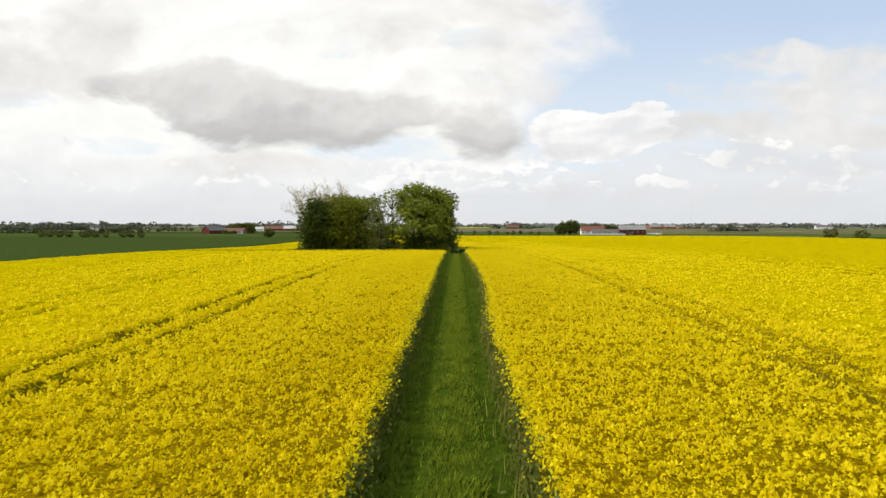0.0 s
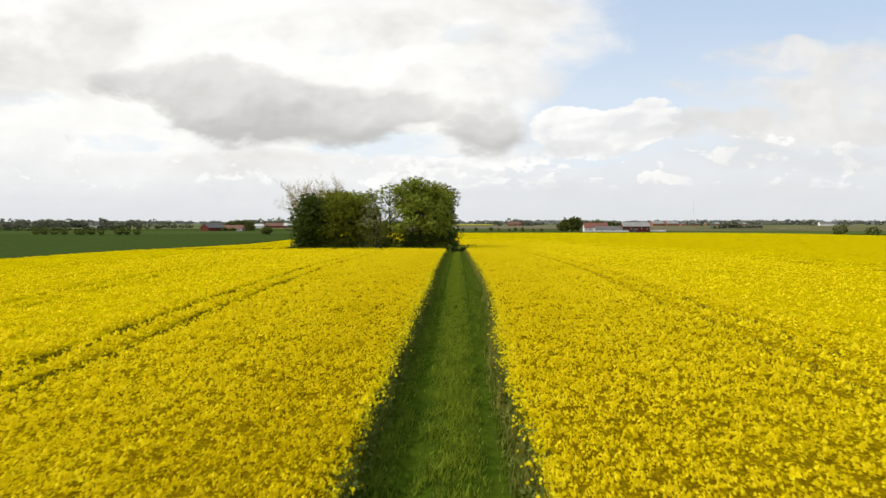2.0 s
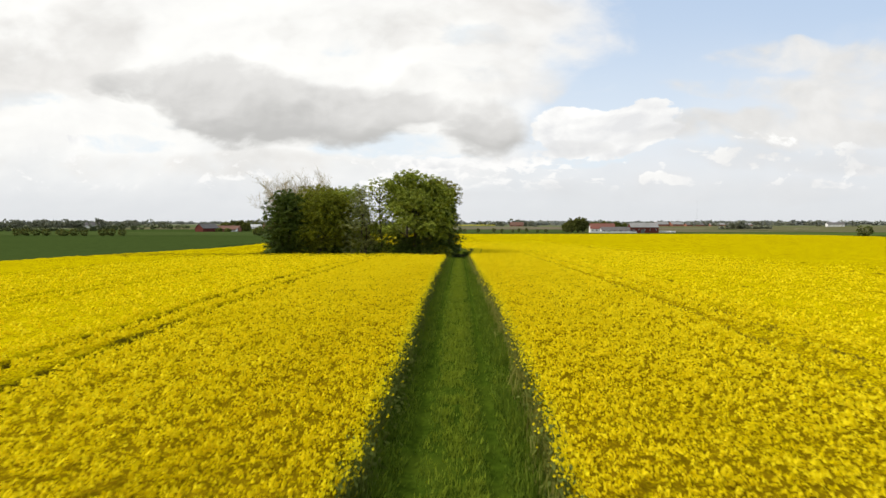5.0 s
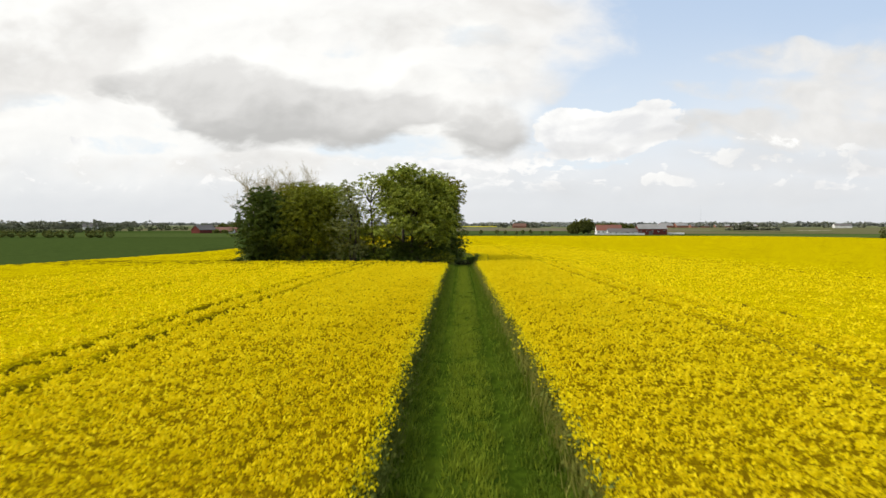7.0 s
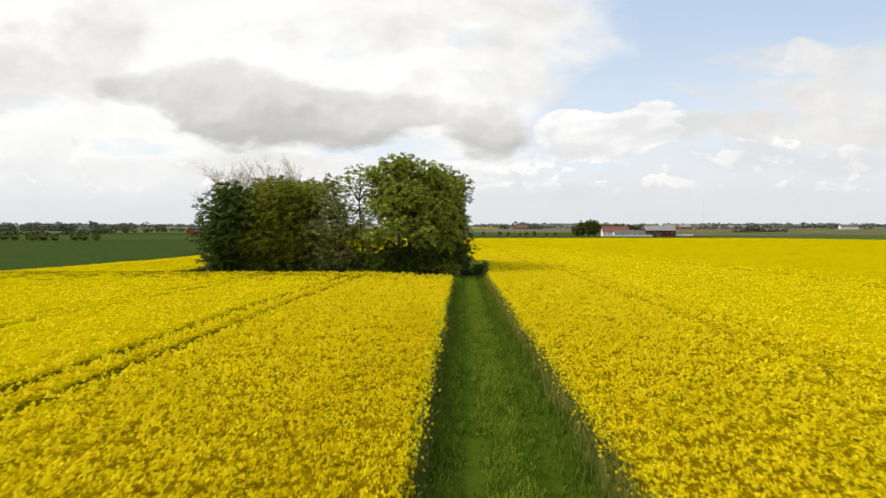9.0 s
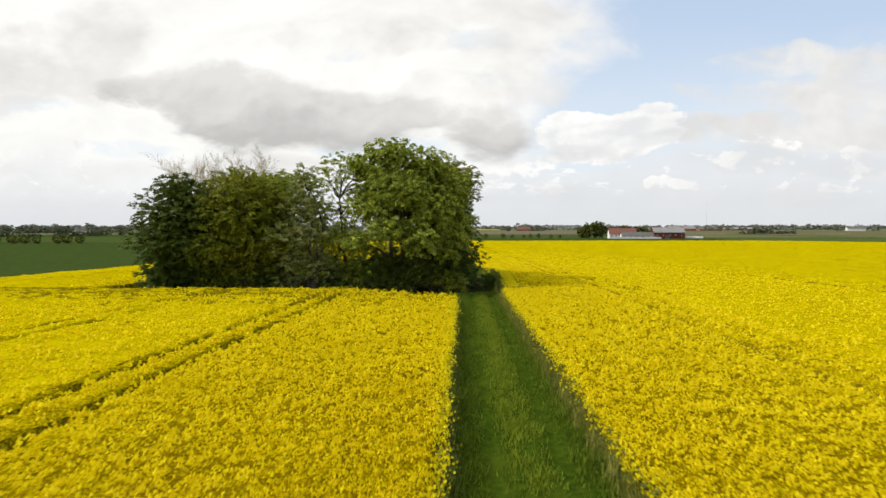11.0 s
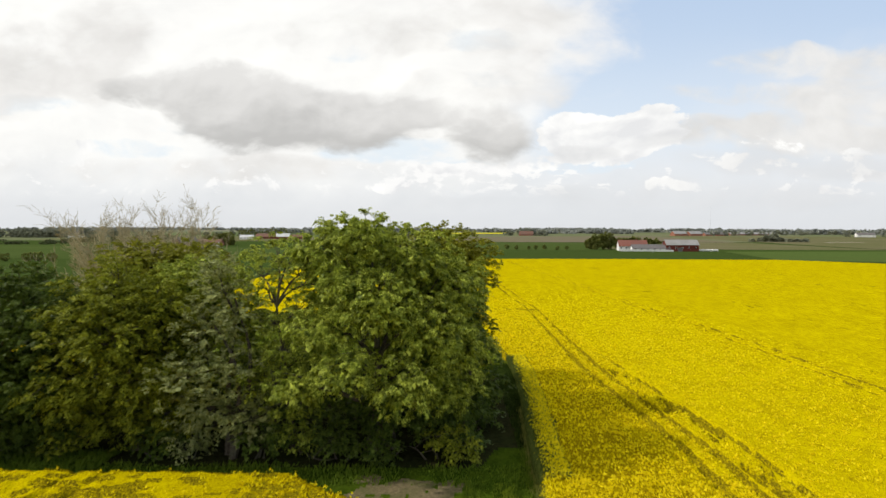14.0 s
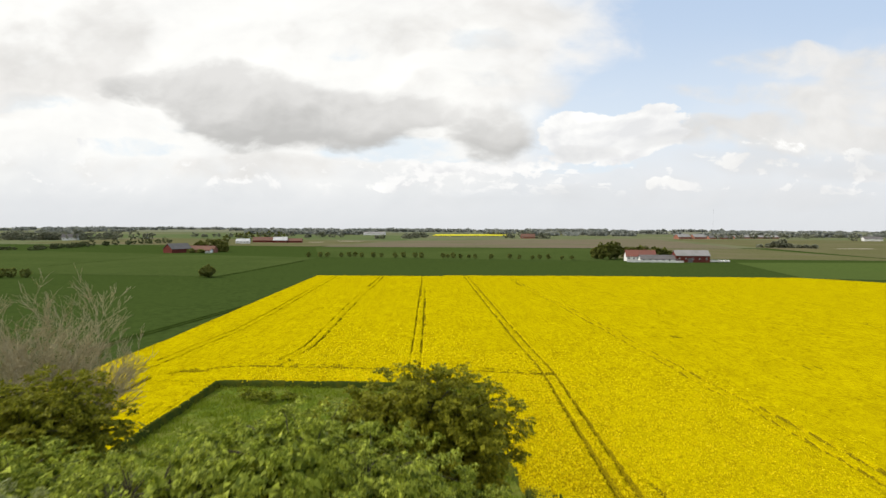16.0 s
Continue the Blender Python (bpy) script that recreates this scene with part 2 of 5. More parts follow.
def understory_colour(n):
    """Where wheels have parted the crop: leaf and soil with some blossom hanging in."""
    p = n.place()
    leaf = n.mix(n.noise(p, 5.0, 3), (0.062, 0.048, 0.004), (0.135, 0.100, 0.005))
    return n.mix(n.step(n.noise(p, 9.0, 3, 0.65), 0.46, 0.62), leaf, (0.42, 0.33, 0.001))


def petal_colour(n):
    r = n.add("ShaderNodeNewGeometry").outputs["Random Per Island"]
    c = n.mix(r, (0.72, 0.582, 0.0015), (0.95, 0.825, 0.022))
    return n.mix(n.math("MULTIPLY", n.step(n.noise(n.place(), 0.35, 3), 0.45, 0.7), 0.3), c, (0.64, 0.52, 0.001))


M = {
    "ground": material("winter_wheat", two_scale((0.034, 0.054, 0.013), (0.050, 0.076, 0.018), (0.044, 0.068, 0.016), 0.5, 0.02), 0.9, bump=bumps(3.0, 0.6, 0.1), gloss=0.0),
    "pasture": material("pasture", two_scale((0.045, 0.067, 0.018), (0.061, 0.087, 0.023), (0.066, 0.091, 0.026), 0.3, 0.01), 0.9, gloss=0.0),
    # meadow colour greyed and lightened for the haze of distance
    "far_meadow_haze": material("far_meadow_haze", two_scale((0.082, 0.115, 0.045), (0.105, 0.135, 0.055), (0.125, 0.14, 0.07), 0.05, 0.006), 0.95, gloss=0.0),
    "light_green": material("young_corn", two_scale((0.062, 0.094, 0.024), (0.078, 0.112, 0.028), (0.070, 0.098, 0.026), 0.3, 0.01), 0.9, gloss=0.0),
    # haze is painted into this green as well
    "far_green_haze": material("hazed_green_fields", two_scale((0.105, 0.125, 0.060), (0.135, 0.15, 0.075), (0.165, 0.155, 0.10), 0.03, 0.004), 0.95, gloss=0.0),
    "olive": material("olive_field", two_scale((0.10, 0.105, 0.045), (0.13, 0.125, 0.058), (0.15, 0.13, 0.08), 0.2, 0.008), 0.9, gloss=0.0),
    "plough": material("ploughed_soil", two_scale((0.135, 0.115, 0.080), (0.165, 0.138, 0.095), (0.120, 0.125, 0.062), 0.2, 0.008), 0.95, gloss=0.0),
    # palest of all: farmland colour with the horizon's haze in it
    "farland_haze": material("hazed_farmland", two_scale((0.13, 0.15, 0.095), (0.17, 0.18, 0.12), (0.20, 0.185, 0.14), 0.02, 0.002), 0.95, gloss=0.0),
    "far_rape": material("far_blossom", two_scale((0.55, 0.50, 0.03), (0.62, 0.55, 0.04), (0.5, 0.5, 0.05), 0.2, 0.01), 0.9, gloss=0.0),
    "sand": material("pale_gravel", two_scale((0.42, 0.38, 0.30), (0.5, 0.46, 0.38), (0.4, 0.36, 0.28), 0.5, 0.05), 0.95),
    "dry_soil": material("dry_soil", two_scale((0.105, 0.085, 0.045), (0.185, 0.145, 0.080), (0.085, 0.090, 0.030), 4.0, 0.6), 0.95, bump=bumps(9.0, 0.8, 0.04), gloss=0.0),
    "wheel_line": material("wheel_line", two_scale((0.016, 0.030, 0.004), (0.028, 0.046, 0.006), (0.030, 0.050, 0.007), 0.6, 0.05), 0.95, gloss=0.0),
    "turf": material("track_turf", two_scale((0.022, 0.040, 0.003), (0.048, 0.080, 0.006), (0.060, 0.088, 0.007), 4.0, 0.6), 0.9, bump=bumps(14.0, 0.8, 0.05), gloss=0.0),
    "rough_meadow": material("rough_meadow", two_scale((0.075, 0.112, 0.014), (0.150, 0.200, 0.028), (0.19, 0.20, 0.045), 2.2, 0.25), 0.95, bump=bumps(5.0, 1.0, 0.2), gloss=0.0),
    # ground colour darkened to stand in for the wood's shade
    "soil": material("shade_painted_soil", two_scale((0.014, 0.015, 0.006), (0.032, 0.032, 0.012), (0.022, 0.030, 0.008), 3.0, 0.3), 0.95, bump=bumps(8.0, 0.8, 0.05), gloss=0.0),
    "blade": material("grass_blade", leafy((0.062, 0.108, 0.008), (0.160, 0.225, 0.020), (0.130, 0.182, 0.016)), 0.7, 0.3),
    "blade_light": material("worn_grass_blade", leafy((0.115, 0.165, 0.010), (0.265, 0.33, 0.026), (0.22, 0.265, 0.020)), 0.7, 0.3),
    # dark copy of the grass blade, with the wood's shade in its colour
    "blade_shaded": material("shaded_grass_blade", leafy((0.020, 0.036, 0.007), (0.062, 0.092, 0.018), (0.042, 0.066, 0.012)), 0.8, 0.2, gloss=0.0),
    "canopy": material("rape_canopy", canopy_colour, 0.9, 0.0, bumps(11.0, 0.7, 0.07), gloss=0.0),
    "understory": material("rape_understory", understory_colour, 0.85, 0.0, bumps(7.0, 0.8, 0.08), gloss=0.0),
    # rape without blossom; also paints the shadowed crop wall round the clearing
    "green_rape_shade": material("green_rape_shade", two_scale((0.030, 0.044, 0.008), (0.062, 0.082, 0.016), (0.10, 0.098, 0.010), 7.0, 0.7), 0.9, bump=bumps(7.0, 1.0, 0.12), gloss=0.0),
    "petal": material("rape_petal", petal_colour, 0.9, 0.42, gloss=0.0),
    "stem": material("rape_stem", leafy((0.070, 0.096, 0.018), (0.18, 0.21, 0.046), (0.12, 0.145, 0.030)), 0.8, 0.2, gloss=0.0),
    "bark": material("bark", two_scale((0.055, 0.045, 0.034), (0.12, 0.10, 0.078), (0.09, 0.095, 0.06), 6.0, 0.8), 0.95, bump=bumps(12.0, 1.0, 0.03)),
    "bare": material("bare_twig", two_scale((0.31, 0.265, 0.155), (0.44, 0.38, 0.235), (0.37, 0.315, 0.19), 3.0, 0.5), 0.9),
    "leaf_dark": material("leaf_dark", leafy((0.024, 0.045, 0.006), (0.15, 0.205, 0.028), (0.056, 0.088, 0.011)), 0.5, 0.32, gloss=0.12),
    "leaf_olive": material("leaf_olive", leafy((0.044, 0.062, 0.005), (0.44, 0.47, 0.040), (0.165, 0.188, 0.015), 1.4), 0.5, 0.38, gloss=0.08),
    "leaf_grey": material("leaf_grey", leafy((0.10, 0.125, 0.030), (0.56, 0.585, 0.22), (0.25, 0.28, 0.085), 1.25), 0.45, 0.28, gloss=0.2),
    "leaf_green": material("leaf_green", leafy((0.042, 0.075, 0.008), (0.72, 0.79, 0.112), (0.232, 0.296, 0.029), 1.55), 0.5, 0.40, gloss=0.12),
    "leaf_brown": material("leaf_brown", leafy((0.062, 0.074, 0.006), (0.45, 0.44, 0.038), (0.205, 0.212, 0.016), 1.25), 0.5, 0.38, gloss=0.08),
    # hedge leaves: some grey of distance haze is mixed into the colour
    "leaf_far_haze": material("leaf_far_haze", leafy((0.095, 0.118, 0.055), (0.15, 0.168, 0.080), (0.135, 0.15, 0.072)), 0.9, 0.3, gloss=0.0),
    "leaf_farm": material("leaf_farm", leafy((0.10, 0.125, 0.030), (0.235, 0.245, 0.065), (0.18, 0.19, 0.052)), 0.8, 0.45, gloss=0.0),
    # far leaves, paled in colour to stand in for haze
    "leaf_copse_haze": material("leaf_copse_haze", leafy((0.22, 0.235, 0.165), (0.28, 0.29, 0.205), (0.27, 0.27, 0.195)), 0.95, 0.35, gloss=0.0),
    "leaf_distant_haze": material("leaf_distant_haze", leafy((0.24, 0.255, 0.225), (0.29, 0.305, 0.27), (0.28, 0.29, 0.255)), 0.95, 0.35, gloss=0.0),
    "white_wall": material("white_plaster", two_scale((0.74, 0.74, 0.72), (0.82, 0.81, 0.79), (0.70, 0.69, 0.66), 2.0, 0.2), 0.85),
    "red_wall": material("red_boards", two_scale((0.125, 0.034, 0.026), (0.165, 0.046, 0.034), (0.11, 0.034, 0.028), 3.0, 0.2), 0.85),
    "brick_wall": material("brick_wall", two_scale((0.26, 0.11, 0.075), (0.33, 0.15, 0.10), (0.24, 0.11, 0.08), 3.0, 0.2), 0.9),
    "red_roof": material("clay_tile_roof", two_scale((0.19, 0.080, 0.062), (0.25, 0.105, 0.080), (0.19, 0.09, 0.072), 2.0, 0.15), 0.85),
    "old_roof": material("weathered_tile_roof", two_scale((0.16, 0.085, 0.065), (0.22, 0.12, 0.09), (0.17, 0.11, 0.085), 2.0, 0.15), 0.9),
    "grey_roof": material("fibre_cement_roof", two_scale((0.24, 0.235, 0.23), (0.32, 0.31, 0.305), (0.23, 0.225, 0.21), 1.5, 0.15), 0.75),
    "pale_roof": material("pale_metal_roof", two_scale((0.50, 0.50, 0.50), (0.60, 0.60, 0.60), (0.46, 0.46, 0.45), 1.5, 0.15), 0.7),
    "dark_roof": material("dark_roof", two_scale((0.12, 0.11, 0.11), (0.18, 0.17, 0.165), (0.12, 0.12, 0.11), 1.5, 0.15), 0.8),
    "glass": material("window_glass", lambda n: (0.03, 0.035, 0.04), 0.1, gloss=0.6),
    "steel": material("galvanised_steel", two_scale((0.42, 0.43, 0.44), (0.5, 0.5, 0.5), (0.38, 0.39, 0.4), 4.0, 0.5), 0.5, metal=0.7),
}

# ---- the lie of the land ----
rng = np.random.default_rng(7)


def smooth(t):
    t = np.clip(t, 0, 1)
    return t * t * (3 - 2 * t)


def land(x, y):
    """Height of the ground: a broad rise that falls off beyond the near field."""
    return -2.75 * smooth((y - 50) / 165) - 3.3 * smooth((y - 215) / 600) + 0 * x


def bend(y):
    """How far the track and the wheel lines swing to the right of straight ahead."""
    y = np.asarray(y, float)
    return 0.024 * np.clip(y, -60, 150) - 0.044 * np.clip(y - 225, 0, None)


def hashed(i, j, seed):
    h = (i * 374761393 + j * 668265263 + seed * 974711) & 0xFFFFFFFF
    h = ((h ^ (h >> 13)) * 1274126177) & 0xFFFFFFFF
    return ((h ^ (h >> 16)) & 0xFFFF) / 65535.0


def rough(x, y, seed=0):
    """Value noise, 0 to 1, one lump a unit."""
    i, j = np.floor(x).astype(np.int64), np.floor(y).astype(np.int64)
    u, v = x - i, y - j
    u, v = u * u * (3 - 2 * u), v * v * (3 - 2 * v)
    a = hashed(i, j, seed) * (1 - u) + hashed(i + 1, j, seed) * u
    b = hashed(i, j + 1, seed) * (1 - u) + hashed(i + 1, j + 1, seed) * u
    return a * (1 - v) + b * v


def mesh_object(name, verts, faces, mat, parent=None, label="", smooth_faces=False):
    """One mesh from arrays: verts (n, 3), faces (m, 3 or 4)."""
    verts, faces = np.asarray(verts, np.float32), np.asarray(faces, np.int32)
    me = bpy.data.meshes.new(name)
    k = faces.shape[1]
    me.vertices.add(len(verts)), me.loops.add(faces.size), me.polygons.add(len(faces))
    me.vertices.foreach_set("co", verts.ravel())
    me.loops.foreach_set("vertex_index", faces.ravel())
    me.polygons.foreach_set("loop_start", np.arange(0, faces.size, k, dtype=np.int32))
    me.polygons.foreach_set("use_smooth", np.full(len(faces), smooth_faces))
    me.update(calc_edges=True)
    me.materials.append(mat)
    ob = new(name, me)
    ob.parent = parent
    if label:
        tagged(ob, label)
    return ob


def part(name, bm, mat, parent, label=""):
    """A bmesh as ONE mesh object under a thing or a part."""
    me = bpy.data.meshes.new(name)
    bm.to_mesh(me)
    bm.free()
    me.materials.append(mat)
    ob = new(name, me)
    ob.parent = parent
    if label:
        tagged(ob, label)
    return ob


def sheet(xs, ys, height):
    """Verts and faces of a grid; xs, ys: 2D arrays."""
    r, c = xs.shape
    verts = np.stack([xs, ys, height], -1).reshape(-1, 3)
    k = np.arange(r * c).reshape(r, c)
    faces = np.stack([k[:-1, :-1], k[:-1, 1:], k[1:, 1:], k[1:, :-1]], -1).reshape(-1, 4)
    return verts, faces


def build_ground():
    xs = np.concatenate([-np.geomspace(4600, 60, 60), np.linspace(-50, 50, 21), np.geomspace(60, 4600, 60)])
    ys = np.concatenate([np.linspace(-400, 900, 80), np.geomspace(920, 4700, 50)])
    x, y = np.meshgrid(xs, ys)
    g = mesh_object("ground", *sheet(x, y, land(x, y) - 0.06), M["ground"], smooth_faces=True)
    tagged(g, "dark green winter wheat land reaching to the horizon", "ground", kind="structure")


build_ground()


def field(name, corners, mat, label, lift=0.12, rows=24):
    """A field of another crop, draped on the land between four corners (near left, near right, far right, far left)."""
    a, b, c, d = [np.array(p, float) for p in corners]
    s, t = np.meshgrid(np.linspace(0, 1, 12), np.linspace(0, 1, rows))
    s, t = s[..., None], t[..., None]
    p = (a * (1 - s) + b * s) * (1 - t) + (d * (1 - s) + c * s) * t
    x, y = p[..., 0], p[..., 1]
    ob = mesh_object(name, *sheet(x, y, land(x, y) + lift), mat, smooth_faces=True)
    return tagged(ob, label, "field", kind="structure")

field("far_fields", [(-2400, 960), (2400, 960), (4300, 2600), (-4300, 2600)], M["far_green_haze"], "green farmland stretching away beyond the farms, paled in colour for haze", 0.02, 60)
field("pasture_field", [(-640, 470), (-128, 425), (-124, 640), (-520, 760)], M["pasture"], "mid-green cereal field behind the lone bush", 0.05)
field("boundary_field", [(-125, 645), (135, 612), (260, 905), (-195, 915)], M["pasture"], "green strip of field behind the row of shrubs", 0.04)
field("young_corn_field", [(196, 436), (640, 330), (720, 640), (236, 592)], M["light_green"], "light green young corn field beside the farm", 0.10)
field("grazing_field", [(150, 660), (425, 640), (432, 926), (265, 918)], M["olive"], "pale olive grazing land behind the white farm", 0.06)
field("ploughed_field", [(-190, 925), (420, 930), (520, 1600), (-110, 1260)], M["plough"], "brown ploughed field in the distance", 0.10)
field("olive_field", [(-700, 1010), (-200, 930), (-125, 1250), (-700, 1400)], M["olive"], "olive green field beyond the red farm", 0.10)
field("olive_field", [(430, 640), (1300, 560), (1500, 1500), (540, 1560)], M["olive"], "olive green grazing land beyond the farm", 0.08)
field("distant_meadow", [(-1200, 1480), (-110, 1300), (-70, 1840), (-900, 2200)], M["far_meadow_haze"], "green meadows far off, paled in colour for haze", 0.2)
field("hazed_farmland", [(-3300, 2500), (3300, 2500), (4500, 4680), (-4500, 4680)], M["farland_haze"], "farmland reaching to the horizon, haze painted into its colour", 0.6)
field("distant_rapeseed", [(-62, 1865), (175, 1925), (210, 2250), (-60, 2150)], M["far_rape"], "far strip of flowering yellow rapeseed", 1.2)
field("distant_rapeseed", [(360, 2180), (470, 2260), (500, 2500), (380, 2450)], M["far_rape"], "small far strip of flowering yellow rapeseed", 1.2)
field("gravel_patch", [(-262, 1132), (-236, 1138), (-238, 1152), (-262, 1146)], M["sand"], "pale gravel patch in the green land", 0.3, 4)
field("gravel_patch", [(-226, 1205), (-172, 1196), (-172, 1212), (-224, 1222)], M["sand"], "pale gravel patch in the green land", 0.3, 4)
for x0, y0, x1, y1 in ((-82, 228, -67, 335), (-128, 424, -124, 583), (-278, 500, -276, 640)):
    for s in (0.0, 2.0):
        field("wheel_line", [(x0 + s, y0), (x0 + s + 0.6, y0), (x1 + s + 0.6, y1), (x1 + s, y1)], M["wheel_line"], "dark wheel line through the green wheat", 0.10, 40)
field("gravel_patch", [(566, 945), (626, 954), (626, 966), (566, 957)], M["sand"], "pale sandy strip along the grazing land", 0.3, 4)

# ---- the rapeseed crop ----
TALL = 1.12                                    # metres from soil to blossom
PATH_L, PATH_R = -2.4, 2.2                     # the grass track, reckoned from its swinging centre line
CLEAR_L, CLEAR_N, CLEAR_F = -42.2, 140.6, 215.5  # the wood and its clearing


def left_edge(y):
    """Where the crop begins on the left-hand side of the track."""
    return np.interp(y, [0, 30, 50, 62, 75, 120], [-1.95, -2.06, -2.04, -2.2, -2.3, -2.4])


def right_edge(y):
    y = np.asarray(y, float)
    return np.interp(y, [0, 28, 35, 45, 51, 63, 75, 100], [1.66, 1.70, 2.0, 2.34, 2.50, 2.48, 2.38, PATH_R]) + 1.5 * smooth((y - 140) / 30) - 2.6 * smooth((y - 177) / 14)


def left_limit(y):
    x = np.interp(y, [-100, 70, 124, 250, 420, 440], [-46, -58, -65, -65, -73, -74])
    return x - bend(y)


def right_limit(y):
    return np.interp(y, [-100, 270, 375, 405, 440], [262, 244, 236, 212, 178]) - bend(y)


LINES = [  # centre, from, to, depth: the sprayer's wheel lines
    (13.7, -60, 440, 1.0), (39.2, -60, 440, 0.85), (63.5, -60, 440, 0.6), (88.0, -60, 440, 0.55), (112, -60, 440, 0.5),
    (-15.1, -60, 137, 1.0), (-27.5, -60, 150, 0.55), (-44.5, 40, 205, 0.45), (-10.7, 223, 440, 0.8), (-34.3, 223, 440, 0.75), (-54.6, 150, 440, 0.55),
]


def swing(c, y):
    """How far a wheel line strays from its straight course."""
    if c == 13.7:
        return np.interp(y, [10, 20, 35, 60, 115, 132, 143, 151, 160, 172, 200, 222, 240, 265, 320, 400], [-1.0, -0.9, -0.3, 0, 0, 0.6, 1.0, 0.75, 0.15, -0.25, -0.2, 0, -0.4, -0.8, -1.0, -1.0])
    if c == 39.2:
        return np.interp(y, [150, 183, 205, 220, 245, 265, 310, 345, 380], [0.8, 1.6, 0.6, -0.9, -1.4, -1.7, -2.3, -3.2, -4.4])
    if c == -15.1:
        return np.interp(y, [10, 22, 40, 70], [1.5, 1.5, 0.8, -0.1])
    if c == -27.5:
        return np.interp(y, [20, 28, 41, 57], [4.2, 3.9, 1.8, 0])
    if c == -34.3:
        return np.interp(y, [229, 243, 265, 310, 400], [-1.5, 0.7, 0.9, 0.8, 1.9])
    if c == -10.7:
        return np.interp(y, [225, 263, 400], [0.2, 0.5, 0.8])
    if c == -54.6:
        return np.interp(y, [150, 221, 229, 244, 261, 292, 400], [-5.0, -5.0, -4.0, -2.6, -0.5, -0.2, -2.3])
    return 0 * y


def crop_height(u, y):
    """Height of the blossom above the soil, and how far a place lies in a wheel line."""
    y = np.asarray(y, float)
    x = u + bend(y)
    lump = 0.10 * (rough(x / 1.7, y / 1.7, 1) - 0.5) + 0.16 * (rough(x / 0.42, y / 0.42, 2) - 0.5) + 0.12 * (rough(x / 0.19, y / 0.19, 3) - 0.5)
    groove = np.zeros_like(x)
    wave = 0.25 * (rough(y / 6.0, y * 0 + 3.3, 5) - 0.5)
    for c0, y0, y1, depth in LINES:
        c = c0 + swing(c0, y)
        inside = smooth((y - y0) / 3) * smooth((y1 - y) / 3)
        if c0 == 13.7:
            inside = inside * (1 - 0.12 * smooth((y - 62) / 14) * smooth((150 - y) / 25)) * (1 - 0.35 * smooth((y - 224) / 12))
        patchy = np.clip(0.05 + 1.15 * rough(y / 1.7, y * 0 + c0, 6), 0, 1)
        for side in (-1.0, 1.0):
            g = np.exp(-((u - c - wave - side) / ((0.22 + 0.09 * depth + 0.05 * (c0 == 13.7)) * (1 - 0.35 * smooth((y - 170) / 50)))) ** 4) * depth * inside * np.clip(np.maximum(patchy, 0.3 + 0.2 * (depth > 0.95) + 0.32 * (c0 == 39.2)) + 0.2 * (depth > 0.95), 0, 1)
            groove = np.maximum(groove, g)
    # the third line beside the wood, and the headland line round its back
    third = np.interp(y, [118, 142, 150, 160, 178, 186], [18.2, 18.6, 18.2, 17.6, 16.8, 15.3])
    groove = np.maximum(groove, np.exp(-((u - third) / 0.34) ** 4) * smooth((y - 120) / 14) * smooth((187 - y) / 6) * 0.75 * np.clip(0.1 + 0.9 * rough(y / 1.9, y * 0, 8), 0, 1))
    groove = np.maximum(groove, np.exp(-((u - 0.55 * third - 0.45 * (14.7 + swing(13.7, y))) / 1.0) ** 4) * smooth((y - 132) / 12) * smooth((176 - y) / 10) * 0.9 * (rough(u / 0.45, y / 1.1, 9) > 0.5) * (rough(u / 2.0, y / 3.0, 19) > 0.35))
    round_back = np.interp(x, [-52, -50.3, -47.4, -43, -37.4, -20, 8, 15], [216, 219.1, 221.5, 224, 225.6, 225, 223.4, 222])
    broken = np.clip(0.45 + 0.9 * rough(x / 1.6, x * 0 + 2, 16), 0, 1)
    groove = np.maximum(groove, np.exp(-((y - round_back) / 0.42) ** 4) * (u > -53) * (u < 14.4) * np.maximum(broken, 0.9 * smooth((u + 2) / 4)))
    groove = np.maximum(groove, np.exp(-((y - round_back - 1.7) / 0.28) ** 4) * (u > -51) * (u < 13) * 0.5 * broken)
    groove = np.maximum(groove, np.exp(-((u + 50) / 2.6) ** 4 - ((y - 222.3) / 1.1) ** 4) * 0.8)
    groove = np.maximum(groove, np.exp(-((u + 55.0) / 0.45) ** 4) * smooth((y - 200) / 5) * smooth((219 - y) / 2) * 0.8)
    # the turning lines before the wood
    for k, wide in ((0, 0.26), (2.0, 0.26)):
        groove = np.maximum(groove, np.exp(-((y - 132.6 - k - 1.2 * np.sin(x * 0.07)) / wide) ** 4) * smooth((-14 - u) / 3) * (u > -60) * 0.7 * np.clip(0.2 + 1.1 * rough(x / 2.1, x * 0, 14), 0, 1))
    # spots that the wind has laid flat
    for cx, cy, rx, ry in ((20.6, 76, 1.3, 0.8), (19.7, 80, 0.9, 0.6), (24.5, 71, 1.2, 0.6), (53, 257, 1.6, 1.2)):
        groove = np.maximum(groove, 0.75 * np.exp(-(((x - cx) / rx) ** 2 + ((y - cy) / ry) ** 2)))
    tall = (TALL + lump) * (1 - np.where(u > 46, 0.12, 0.7) * groove)
    # the edges towards the track, the wood and the neighbours
    ragged = 0.22 * (rough(y / 0.7, y * 0 + 1.5, 11) - 0.5) + 0.3 * (rough(y / 4, y * 0 + 7.5, 12) - 0.5)
    off_right = u - right_edge(y) - ragged - 1.5 * ((y > 141) & (y < 178)) * (rough(x / 1.3, y / 1.3, 36) - 0.3)
    off_left = np.where(y < CLEAR_N, left_edge(y) + ragged - u, 99)
